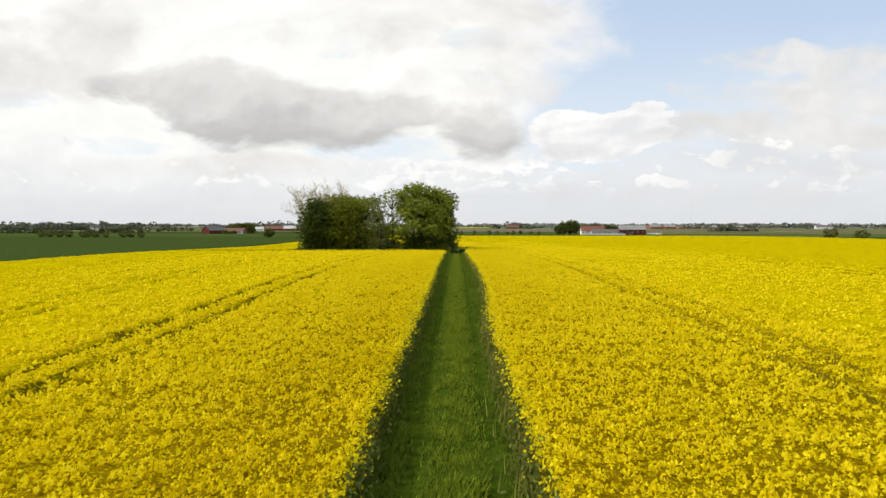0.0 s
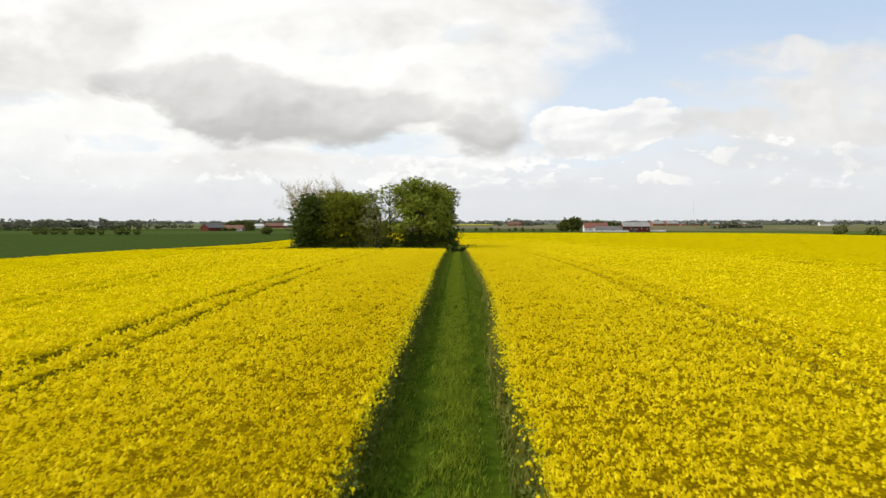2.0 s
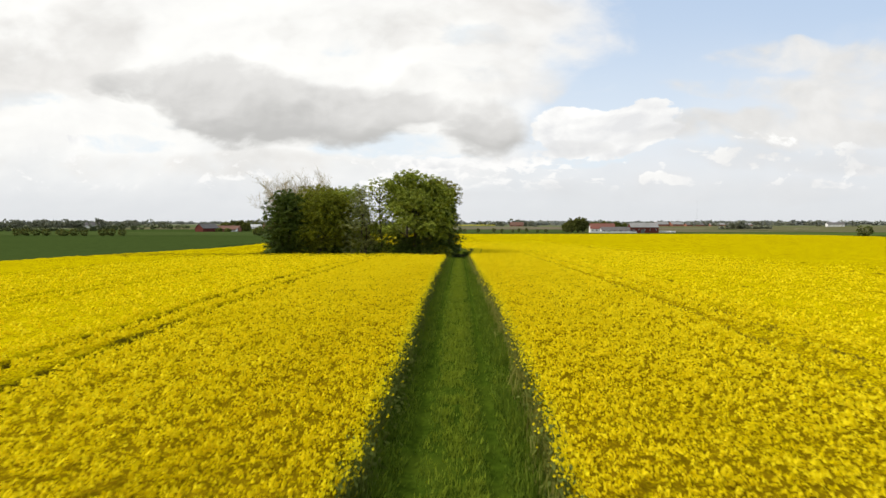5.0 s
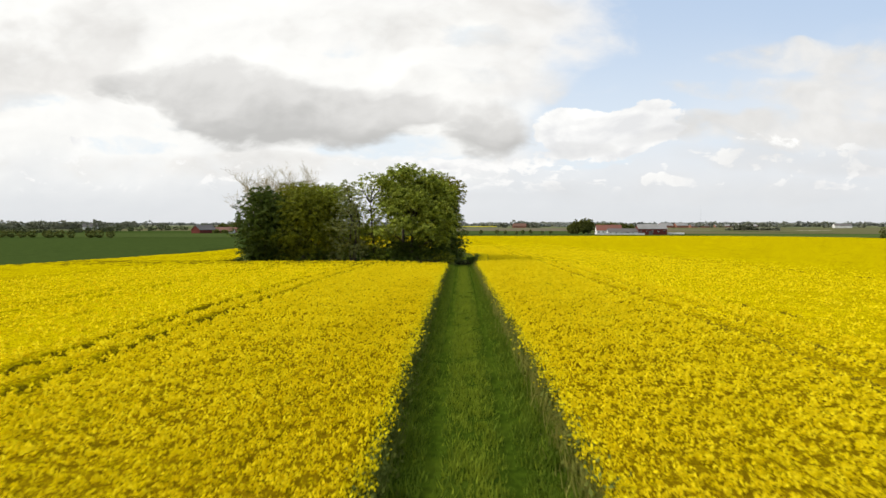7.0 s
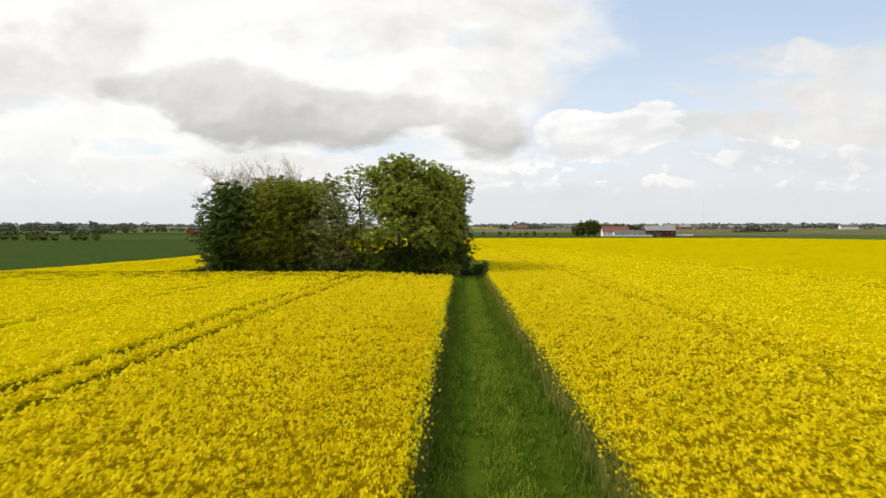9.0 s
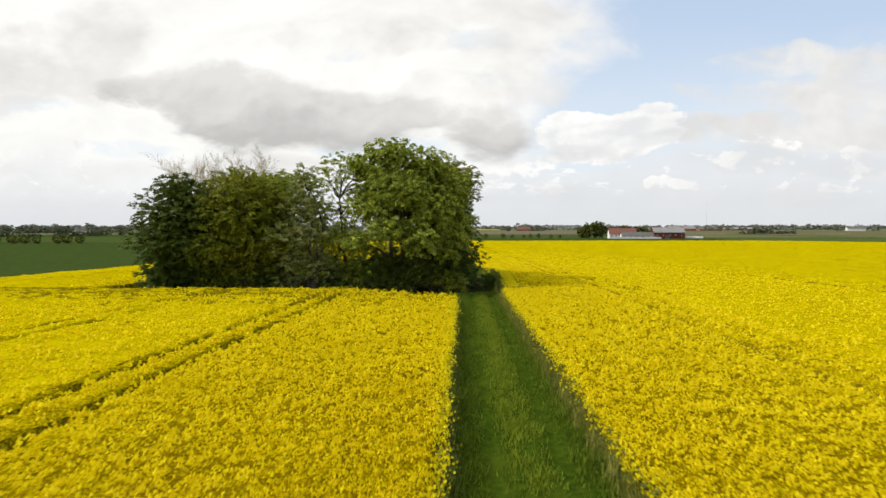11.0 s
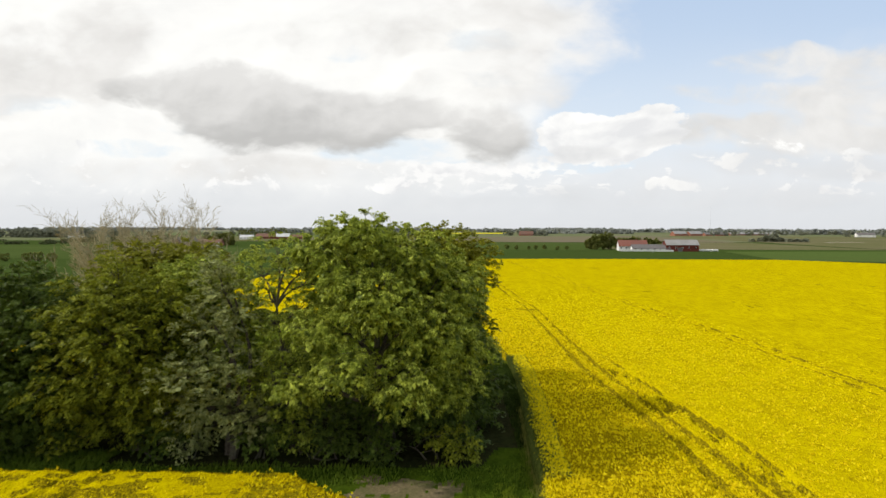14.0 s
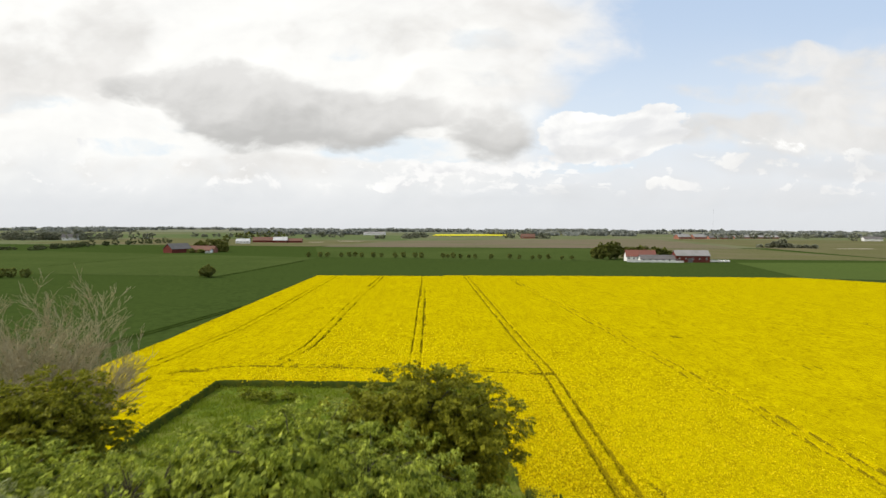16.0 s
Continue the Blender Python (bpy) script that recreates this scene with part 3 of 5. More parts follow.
    in_clear = np.minimum(np.minimum(u - CLEAR_L, right_edge(y) - u), np.minimum(y - CLEAR_N + ragged * 2, CLEAR_F - y))
    gap = np.where(u > 0, off_right, off_left)
    gap = np.where(in_clear > 0, np.where(u > 2.2, np.maximum(off_right, -in_clear), -in_clear), gap)
    gap = np.where((in_clear <= 0) & (y >= CLEAR_N), np.minimum(gap, np.where(u > 2.2, off_right, -in_clear)), gap)
    gap = np.where((y >= CLEAR_F), np.where(u < 3.2, np.maximum(y - CLEAR_F, CLEAR_L - u), 99), gap)
    gap = np.minimum(gap, np.minimum(u - left_limit(y), right_limit(y) - u))
    gap = np.where((y < CLEAR_N) & (u < 0) & (u < left_edge(y)), np.minimum(gap, np.maximum(CLEAR_N - y, CLEAR_L - u)), gap)
    # worn corner before the wood, where the soil lies bare
    worn = CLEAR_N - np.interp(u, [-14, -11.5, -9, -7, -3], [0, 1.8, 3.8, 6.2, 7.0]) * (0.85 + 0.3 * rough(u / 1.3, u * 0, 15)) - y
    gap = np.where((u < 0) & (u > -14) & (y < CLEAR_N + 2), np.minimum(gap, worn), gap)
    return tall * smooth(gap / 0.35 + 0.15), groove, gap


def columns(a, b, step):
    """Columns from a to b, closer about the wheel lines and at both ends."""
    base = list(np.linspace(a, b, max(2, int(round((b - a) / step)) + 1)))
    for c, *_ in LINES:
        if a < c < b:
            base += [c + s + d for s in (-1, 1) for d in ((-0.5, -0.32, -0.2, 0.0, 0.2, 0.32, 0.5) if c not in (39.2, -27.5, -54.6) else np.arange(-3.6, 2.7, 0.27))]
    base += list(np.arange(14.8, 19.2, 0.17))
    base += [a + 0.12, a + 0.3, b - 0.12, b - 0.3]
    base = np.sort([v for v in base if a <= v <= b])
    return base[np.concatenate([[True], np.diff(base) > 0.03])]


def crop_sheet(name, us, ys, label, left=None, right=None, top="canopy"):
    u, y = np.meshgrid(us, ys)
    if left is not None:
        u = u - us[0] + 0.0
        u = us[-1] + (u / (us[-1] - us[0]) - 1) * (us[-1] - left(y))
    if right is not None:
        u = us[0] + (u - us[0]) / (us[-1] - us[0]) * (right(y) - us[0])
    tall, groove, gap = crop_height(u, y)
    x = u + bend(y)
    # the leafy storey lies below the blossom, but where the blossom is not set out singly
    sink = (0.05 + 0.11 * smooth((22 - np.abs(u)) / 10)) * (1 - np.clip(smooth((y - 175) / 110) + smooth((np.abs(u) - 30) / 24), 0, 1)) * (groove < 0.2)
    verts, faces = sheet(x, y, land(x, y) + tall - 0.02 - sink)
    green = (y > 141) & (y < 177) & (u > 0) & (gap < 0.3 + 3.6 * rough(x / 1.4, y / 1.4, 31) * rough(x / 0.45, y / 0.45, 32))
    # crop wall towards the clearing, coloured dark green for its shadow
    green |= (y > 177) & (y < 217.5) & (u < 3.2) & (gap < 0.55)
    thin = (y > 122) & (y < 140.6) & (u < 0) & (rough(x / 0.8, y / 0.45, 34) > 0.80 - 0.26 * smooth((y - 122) / 14))
    # the rim beyond CLEAR_N takes the dark understory colour as painted shadow
    deep = ((groove > 0.4) | thin | (tall < 0.55) | (gap < 0.12) | (gap < 0.35) & (y > CLEAR_N)).ravel()[faces].sum(1) >= 2
    keep = gap.ravel()[faces].max(1) > -0.25
    edge = green.ravel()[faces].sum(1) >= 2
    faces, deep, edge = faces[keep], deep[keep], edge[keep]
    ob = mesh_object(name, verts, faces, M[top], smooth_faces=True)
    ob.data.materials.append(M["understory"]), ob.data.materials.append(M["green_rape_shade"])
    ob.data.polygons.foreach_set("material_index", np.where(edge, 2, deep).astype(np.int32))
    return tagged(ob, label, "rapeseed crop", kind="stuff")


def build_crop():
    text = "dense yellow flowering rapeseed with dark green wheel lines"
    near = np.concatenate([np.arange(-60, 5, 1.0), np.arange(5, CLEAR_N, 0.33), [CLEAR_N - 0.3, CLEAR_N - 0.1, CLEAR_N + 0.1, CLEAR_N + 0.4]])
    crops = [
        crop_sheet("rapeseed_crop", columns(-17, PATH_L + 0.7, 0.26), near, text),
        crop_sheet("rapeseed_crop", columns(PATH_R - 0.8, 17, 0.26), np.concatenate([np.arange(-60, 5, 1.0), np.arange(5, 152, 0.33)]), text),
        crop_sheet("rapeseed_crop", columns(-62, -16.9, 0.45), np.concatenate([np.arange(-60, 129, 0.75), np.arange(129, CLEAR_N, 0.3), [CLEAR_N - 0.3, CLEAR_N, CLEAR_N + 0.3]]), text, left=left_limit),
        crop_sheet("rapeseed_crop", columns(16.9, 46, 0.5), np.concatenate([np.arange(-60, 10, 2.0), np.arange(10, 250, 0.6), np.arange(250, 430, 1.4)]), text),
        crop_sheet("rapeseed_crop", columns(45.9, 125, 2.0), np.arange(-60, 432, 1.5), text),
        crop_sheet("rapeseed_crop", np.linspace(124.9, 240, 40), np.arange(-60, 432, 4.0), text, right=right_limit),
        crop_sheet("rapeseed_crop", columns(0.6, 17, 0.3), np.concatenate([np.arange(151.8, 260, 0.5), np.arange(260, 430, 1.2)]), text),
        crop_sheet("rapeseed_crop", columns(-68, CLEAR_L + 0.1, 0.4), np.arange(138.8, 215.8, 0.5), text, left=left_limit),
        crop_sheet("rapeseed_crop", columns(-68, 3.4, 0.6), np.concatenate([[215.4, 215.6, 215.8], np.arange(216.1, 232, 0.4), np.arange(232, 424, 1.4)]), text, left=left_limit),
    ]
    return crops


CROPS = build_crop()


def quads(centre, along, across):
    """Diamond quads: one for each row of centre."""
    v = np.stack([centre - along, centre - across, centre + along, centre + across], 1)
    return v.reshape(-1, 3), np.arange(len(centre) * 4).reshape(-1, 4)


def unit(v):
    return v / (np.linalg.norm(v, axis=-1, keepdims=True) + 1e-9)


def blossoms(name, u, y, size, parent, sides=2, bunch=1):
    """A rounded, pointed head of blossom at each place, standing in the top of the crop."""
    tall, groove, gap = crop_height(u, y)
    thin = smooth((y - 175) / 110) + smooth((np.abs(u) - 30) / 24)
    thin = thin + 0.65 * smooth((y - 118) / 12) * ((y < CLEAR_N + 1) & (u < 0)) * (0.4 + 1.2 * rough(u / 1.1, y / 0.6, 33))
    thin = thin + ((y > 141) & (y < 177) & (u > 0)) * np.clip(1.25 - gap / 1.7, 0, 0.93)
    # plants stand in small bunches
    thin = thin + 0.34 * (rough(u / 0.33 + 7, y / 0.33, 41) < 0.36)
    ok = (tall > 0.62) & (groove < 0.10) & (rng.random(len(u)) > thin)
    u, y, tall, size = u[ok], y[ok], tall[ok], size[ok]
    x = u + bend(y)
    base = np.stack([x, y, land(x, y) + tall + rng.uniform(-0.09, 0.09, len(x))], -1)
    # several heads to a plant, the outer ones lower
    if bunch > 1:
        off = rng.normal(0, 1, (len(x), bunch, 3)) * (1.1, 1.1, 0.5) * size[:, None, None]
        off[..., 2] -= 0.35 / size[:, None] * (off[..., :2] ** 2).sum(-1)
        base, size = (base[:, None] + off).reshape(-1, 3), np.repeat(size, bunch) * rng.uniform(0.7, 1.25, len(x) * bunch)
    k = len(base)
    s = size[:, None]
    turn = rng.uniform(0, 2 * np.pi, k)
    tip = base + unit(rng.normal(0, 0.28, (k, 3)) + (0.08, 0, 1)) * s * rng.uniform(0.9, 1.8, (k, 1))
    rim = max(sides, 3)
    ring = [base + np.stack([np.cos(turn + q), np.sin(turn + q), rng.normal(-0.2, 0.22, k)], -1) * s * rng.uniform(0.75, 1.15, (k, 1)) for q in 2 * np.pi * np.arange(rim) / rim]
    v = np.stack([tip, *ring], 1).reshape(-1, 3)
    f = (np.array([(0, 1 + i, 1 + (i + 1) % rim) for i in range(sides)])[None] + (rim + 1) * np.arange(k)[:, None, None]).reshape(-1, 3)
    ob = mesh_object(name, v, f, M["petal"], parent)
    return tagged(ob, "bright yellow rape blossom", kind="stuff")


def scatter(u0, u1, y0, y1, per):
    k = int((u1 - u0) * (y1 - y0) * per)
    return rng.uniform(u0, u1, k), rng.uniform(y0, y1, k)


def build_blossoms():
    for s, side in ((-1, CROPS[0]), (1, CROPS[1])):
        for sides, bands in ((3, ((1.6, 6.0, 9, 100, 48, 0.036),)), (2, ((6.0, 9.0, 9, 108, 34, 0.044), (9.0, 13.0, 10, 108, 23, 0.053), (13.0, 17, 12, 108, 15, 0.064), (1.6, 6.0, 100, CLEAR_N, 24, 0.054), (6.0, 17, 108, CLEAR_N, 12.5, 0.072)))):
            got = []
            for a, b, y0, y1, per, size in bands:
                u, y = scatter(a, b, y0, y1, per)
                got.append((u * s, y, size * rng.uniform(0.7, 1.35, len(u))))
            blossoms("blossom", *[np.concatenate(c) for c in zip(*got)], side, sides, 4)
    u, y = scatter(-46, -17, 18, 140.6, 6.0)
    blossoms("blossom", u, y, 0.080 * rng.uniform(0.7, 1.3, len(u)), CROPS[2], 2, 3)
    u, y = scatter(17, 54, 18, 285, 4.6)
    blossoms("blossom", u, y, 0.074 * rng.uniform(0.7, 1.3, len(u)), CROPS[3], 2, 3)
    u, y = scatter(3, 17, 140.6, 240, 8.0)
    blossoms("blossom", u, y, 0.080 * rng.uniform(0.7, 1.3, len(u)), CROPS[6], 2, 3)
    u, y = scatter(-54, 3, 215.5, 285, 5)
    blossoms("blossom", u, y, 0.14 * rng.uniform(0.7, 1.3, len(u)), CROPS[8])
    u, y = scatter(-56, CLEAR_L, 139, 215.5, 5.0)
    blossoms("blossom", u, y, 0.14 * rng.uniform(0.7, 1.3, len(u)), CROPS[7])


build_blossoms()


def blades(name, x, y, z, high, wide, mat, label, lean=0.35, parent=None, kind="stuff"):
    """Grass blades: one thin triangle each, bent over by the wind."""
    k = len(x)
    turn = rng.uniform(0, 2 * np.pi, k)
    a = np.stack([np.cos(turn), np.sin(turn), 0 * turn], -1) * wide[:, None]
    top = np.stack([rng.normal(0.12, lean, k) * high, rng.normal(0, lean, k) * high, high], -1)
    p = np.stack([x, y, z], -1)
    v = np.stack([p - a, p + a, p + top], 1).reshape(-1, 3)
    ob = mesh_object(name, v, np.arange(k * 3).reshape(-1, 3), mat, parent)
    return tagged(ob, label, kind=kind)


def build_track():
    us, ys = np.linspace(PATH_L - 0.9, PATH_R + 0.9, 40), np.arange(-60, 142, 0.35)
    u, y = np.meshgrid(us, ys)
    x = u + bend(y)
    rut = sum(np.exp(-((u - c) / 0.28) ** 2) for c in (-1.05, 0.95))
    z = land(x, y) + 0.06 - 0.07 * rut + 0.05 * (rough(x / 0.5, y / 0.5, 21) - 0.5) + 0.05 * (rough(x / 1.8, y / 1.8, 22) - 0.5)
    track = mesh_object("grass_track", *sheet(x, y, z), M["turf"], smooth_faces=True)
    tagged(track, "grass farm track with two faint wheel ruts between the crops", "track", kind="structure")
    # the turf of the clearing round the wood
    us, ys = np.concatenate([np.linspace(CLEAR_L - 0.5, -12, 64), np.linspace(-11.8, 5.6, 88)]), np.concatenate([np.arange(CLEAR_N - 9.0, CLEAR_N + 3.0, 0.2), np.linspace(CLEAR_N + 3.0, CLEAR_F + 0.5, 122)])
    u, y = np.meshgrid(us, ys)
    x = u + bend(y)
    z = land(x, y) + 0.03 + 0.12 * (rough(x / 2.3, y / 2.3, 23) - 0.5)
    verts, faces = sheet(x, y, z)
    clearing = mesh_object("clearing", verts, faces, M["turf"], smooth_faces=True)
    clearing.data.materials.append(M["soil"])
    mid = verts[faces].mean(1)
    # faces painted dark where the wood's shade falls, under and beside it
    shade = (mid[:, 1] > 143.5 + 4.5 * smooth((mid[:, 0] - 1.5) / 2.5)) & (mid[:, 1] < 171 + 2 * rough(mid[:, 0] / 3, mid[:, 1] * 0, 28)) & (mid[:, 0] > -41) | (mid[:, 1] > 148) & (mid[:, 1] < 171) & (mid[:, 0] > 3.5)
    # worn, dry soil at the corner where the track meets the wood
    clearing.data.materials.append(M["dry_soil"])
    off = mid[:, 0] - bend(mid[:, 1])
    bare = (off > -11.5 + 2 * rough(mid[:, 1] / 0.7, mid[:, 0] * 0, 35)) & (off < -3.6 + 1.2 * rough(mid[:, 1] / 0.8, mid[:, 0] * 0, 38)) & (mid[:, 1] < 141.0 + 1.6 * rough(mid[:, 0] / 1.1, mid[:, 1] * 0, 36)) & (rough(mid[:, 0] / 0.6, mid[:, 1] / 0.6, 37) > 0.22)
    clearing.data.materials.append(M["rough_meadow"])
    meadow = mid[:, 1] > 174 + 5 * rough(mid[:, 0] / 4, mid[:, 1] * 0, 39)
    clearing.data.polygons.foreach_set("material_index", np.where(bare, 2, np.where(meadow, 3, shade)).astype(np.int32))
    tagged(clearing, "rough grass clearing round the small wood", "clearing", kind="structure")
    # blades on the track
    k = 170000
    u = rng.uniform(PATH_L - 0.2, PATH_R + 0.2, k)
    y = 7 + 134 * rng.random(k) ** 1.15
    clump = rough(u / 0.45 + 40, y / 0.6, 24)
    rut = sum(np.exp(-((u - c) / 0.30) ** 2) for c in (-1.05, 0.95))
    keep = rng.random(k) < (0.05 + 1.35 * clump) * (1 - 0.99 * rut)
    u, y, clump, rut = u[keep], y[keep], clump[keep], rut[keep]
    x = u + bend(y)
    edge = smooth((np.abs(u + 0.1) - 1.2) / 0.9)
    high = (0.12 + 0.18 * edge + 0.20 * clump) * rng.uniform(0.5, 1.3, len(u)) * (1 - 0.5 * rut)
    worn = rng.random(len(u)) < np.clip(1.25 - np.abs(u + 0.05) / 0.85, 0.08, 0.9)
    wide = rng.uniform(0.016, 0.034, len(u))
    for pick, mat, text in ((worn, M["blade_light"], "short yellow-green grass between the ruts"), (~worn, M["blade"], "green tufted grass beside the ruts")):
        blades("track_grass", x[pick], y[pick], land(x, y)[pick] + 0.02, high[pick], wide[pick], mat, text, parent=track)
    # rough growth behind the wood
    k = 62000
    u, y = rng.uniform(CLEAR_L, 5.0, k), np.where(rng.random(k) < 0.12, rng.uniform(CLEAR_N, 144, k), rng.uniform(169, CLEAR_F, k))
    beside = rng.random(k) < 0.16
    u, y = np.where(beside, rng.uniform(1.6, 5.0, k), u), np.where(beside, rng.uniform(141, 178, k), y)
    clump = rough(u / 1.6 + 9, y / 1.6, 25)
    keep = u < right_edge(y)
    u, y, clump = u[keep], y[keep], clump[keep]
    k = len(u)
    keep = rng.random(k) < 0.3 + clump
    u, y, clump = u[keep], y[keep], clump[keep]
    x = u + bend(y)
    high, wide = (0.2 + 0.5 * clump) * rng.uniform(0.5, 1.2, len(u)), rng.uniform(0.04, 0.09, len(u))
    k = 6000
    more = np.stack([rng.uniform(-42.5, -29, k), rng.uniform(CLEAR_N - 0.2, 146, k)])
    u, y = np.concatenate([u, more[0]]), np.concatenate([y, more[1]])
    x = u + bend(y)
    high, wide = np.concatenate([high, rng.uniform(0.3, 0.9, k)]), np.concatenate([wide, rng.uniform(0.05, 0.1, k)])
    front = y < 150
    on_soil = (u > -11) & (u < -1.5) & (y < 140.6)
    # growth beside the wood that gets the shade-dark blade colour
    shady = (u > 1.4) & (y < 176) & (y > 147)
    for pick, mat, text in ((front & ~on_soil & ~shady, M["blade"], "rough dark grass along the front of the wood"), (shady, M["blade_shaded"], "grass between the wood and the crop, darkened in colour for shade"), (~front & ~shady, M["blade_light"], "rough tall grass and nettles behind the wood")):
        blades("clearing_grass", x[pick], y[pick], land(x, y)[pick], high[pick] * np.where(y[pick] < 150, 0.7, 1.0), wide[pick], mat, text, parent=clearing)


build_track()


M["verge"] = material("verge_grass", leafy((0.16, 0.165, 0.030), (0.34, 0.335, 0.080), (0.25, 0.25, 0.055)), 0.9, 0.3, gloss=0.0)


def build_edges():
    """Single rape plants, stems and leaves, along both sides of the track, and the weeds at their feet."""
    for s, limit, owner in ((-1, left_edge, CROPS[0]), (1, right_edge, CROPS[1])):
        k = 6500
        y = 7 + (132 if s > 0 else 125) * rng.random(k) ** 1.2
        ragged = 0.22 * (rough(y / 0.7, y * 0 + 1.5, 11) - 0.5) + 0.3 * (rough(y / 4, y * 0 + 7.5, 12) - 0.5)
        u = limit(y) + s * (ragged * 1.0 + rng.normal(0.24, 0.12, k))
        x = u + bend(y)
        z, high = land(x, y), rng.uniform(0.7, 1.25, k)
        blades("edge_stem", np.repeat(x, 3) + rng.normal(0, 0.03, 3 * k), np.repeat(y, 3) + rng.normal(0, 0.03, 3 * k), np.repeat(z, 3), np.repeat(high, 3) * rng.uniform(0.5, 1.0, 3 * k), rng.uniform(0.012, 0.035, 3 * k), M["stem"], "grey-green rape stems and leaves", 0.12, owner)
        n = 3
        c = np.stack([np.repeat(x, n), np.repeat(y, n), np.repeat(z + high, n)], -1) + rng.normal(0, 0.06, (k * n, 3)) - np.stack([np.zeros(k * n), np.zeros(k * n), 0.28 * rng.random(k * n)], -1)
        nrm = unit(rng.normal(0, 0.8, (k * n, 3)) + (0, 0, 0.4))
        a = unit(np.cross(nrm, rng.normal(0, 1, (k * n, 3))))
        b = np.cross(nrm, a)
        sz = rng.uniform(0.025, 0.055, (k * n, 1))
        tagged(mesh_object("edge_blossom", *quads(c, a * sz, b * sz), M["petal"], owner), "loose yellow blossom on outer stems", kind="stuff")
        # broad leaves low on the outer plants, and single blossoms that stand out into the track
        k = 15000
        y = 7 + (134 if s > 0 else 126) * rng.random(k) ** 1.1
        u = limit(y) + s * rng.normal(0.06, 0.24, k)
        x = u + bend(y)
        c = np.stack([x, y, land(x, y) + 0.08 + 0.95 * rng.random(k) * smooth((s * (u - limit(y)) + 0.6) / 0.7)], -1)
        nrm = unit(rng.normal(0, 0.8, (k, 3)) + (0, 0, 0.5))
        a = unit(np.cross(nrm, rng.normal(0, 1, (k, 3))))
        b = np.cross(nrm, a)
        sz = rng.uniform(0.04, 0.10, (k, 1))
        tagged(mesh_object("edge_leaf", *quads(c, a * sz, b * sz * 0.5), M["stem"], owner), "grey-green leaves at the edge of the crop", kind="stuff")
        k = 700 if s > 0 else 300
        y = 7 + (132 if s > 0 else 125) * rng.random(k)
        x = limit(y) - s * rng.normal(0.0, 0.15, k) + bend(y)
        c = np.stack([x, y, land(x, y) + rng.uniform(0.35, 1.1, k)], -1)
        sz = rng.uniform(0.025, 0.05, (k, 1))
        tagged(mesh_object("edge_blossom", *quads(c, (0.3, 0.2, 1) * sz, (1, -0.5, 0.1) * sz), M["petal"], owner), "single yellow blossoms over the verge", kind="stuff")
    # unflowered plants in the shade beside the wood
    k = 21000
    y = rng.uniform(140, 178, k)
    u = right_edge(y) + rng.uniform(-0.1, 2.1, k)
    x = u + bend(y)
    c = np.stack([x, y, land(x, y) + rng.uniform(1.05, 1.4, k)], -1)[rng.random(k) < 0.4 * smooth((u - right_edge(y)) / 1.8)]
    sz = rng.uniform(0.03, 0.07, (len(c), 1))
    tagged(mesh_object("edge_blossom", *quads(c, (0.3, 0.2, 1) * sz, (1, -0.5, 0.1) * sz), M["petal"], CROPS[6]), "first yellow blossom on shaded plants", kind="stuff")
    blades("edge_stem", x, y, land(x, y) + 0.3, rng.uniform(0.6, 1.12, k), rng.uniform(0.03, 0.065, k), M["stem"], "dark green rape plants without blossom", 0.16, CROPS[6])
    # pale verge of tall dry grass on the right-hand side
    k = 34000
    y = 7 + 150 * rng.random(k)
    u = right_edge(y) - np.abs(rng.normal(0.0, 0.24, k)) + 0.16
    keep = rng.random(k) < 0.30 + rough(y / 3, y * 0, 27) * smooth((y - 15) / 40)
    u, y = u[keep], y[keep]
    x = u + bend(y)
    verge = blades("verge_grass", x, y, land(x, y), rng.uniform(0.3, 0.85, len(u)), rng.uniform(0.016, 0.036, len(u)), M["verge"], "pale tall grass along the edge of the crop", 0.2)
    tagged(verge, category="grass")


build_edges()

# ---- trees ----


def tube(bm, points, radii, sides=6):
    """A tapered limb along points."""
    rings = []
    for i, p in enumerate(points):
        q, r = points[min(i + 1, len(points) - 1)], points[max(i - 1, 0)]
        d = (Vector(q) - Vector(r)).normalized()
        a = d.orthogonal().normalized()
        b = d.cross(a)
        rings.append([bm.verts.new(Vector(p) + (a * math.cos(t) + b * math.sin(t)) * radii[i]) for t in [2 * math.pi * k / sides for k in range(sides)]])
    for m, n in zip(rings, rings[1:]):
        for k in range(sides):
            bm.faces.new((m[k], m[(k + 1) % sides], n[(k + 1) % sides], n[k]))
    bm.faces.new(rings[-1])


def limb_line(a, b, r, sag=0.12, n=5):
    a, b = Vector(a), Vector(b)
    d = b - a
    side = Vector((r.normal(), r.normal(), r.normal())) * d.length * 0.07
    return [a + d * t + side * math.sin(math.pi * t) + Vector((0, 0, sag * d.length * math.sin(math.pi * t))) for t in [i / (n - 1) for i in range(n)]]


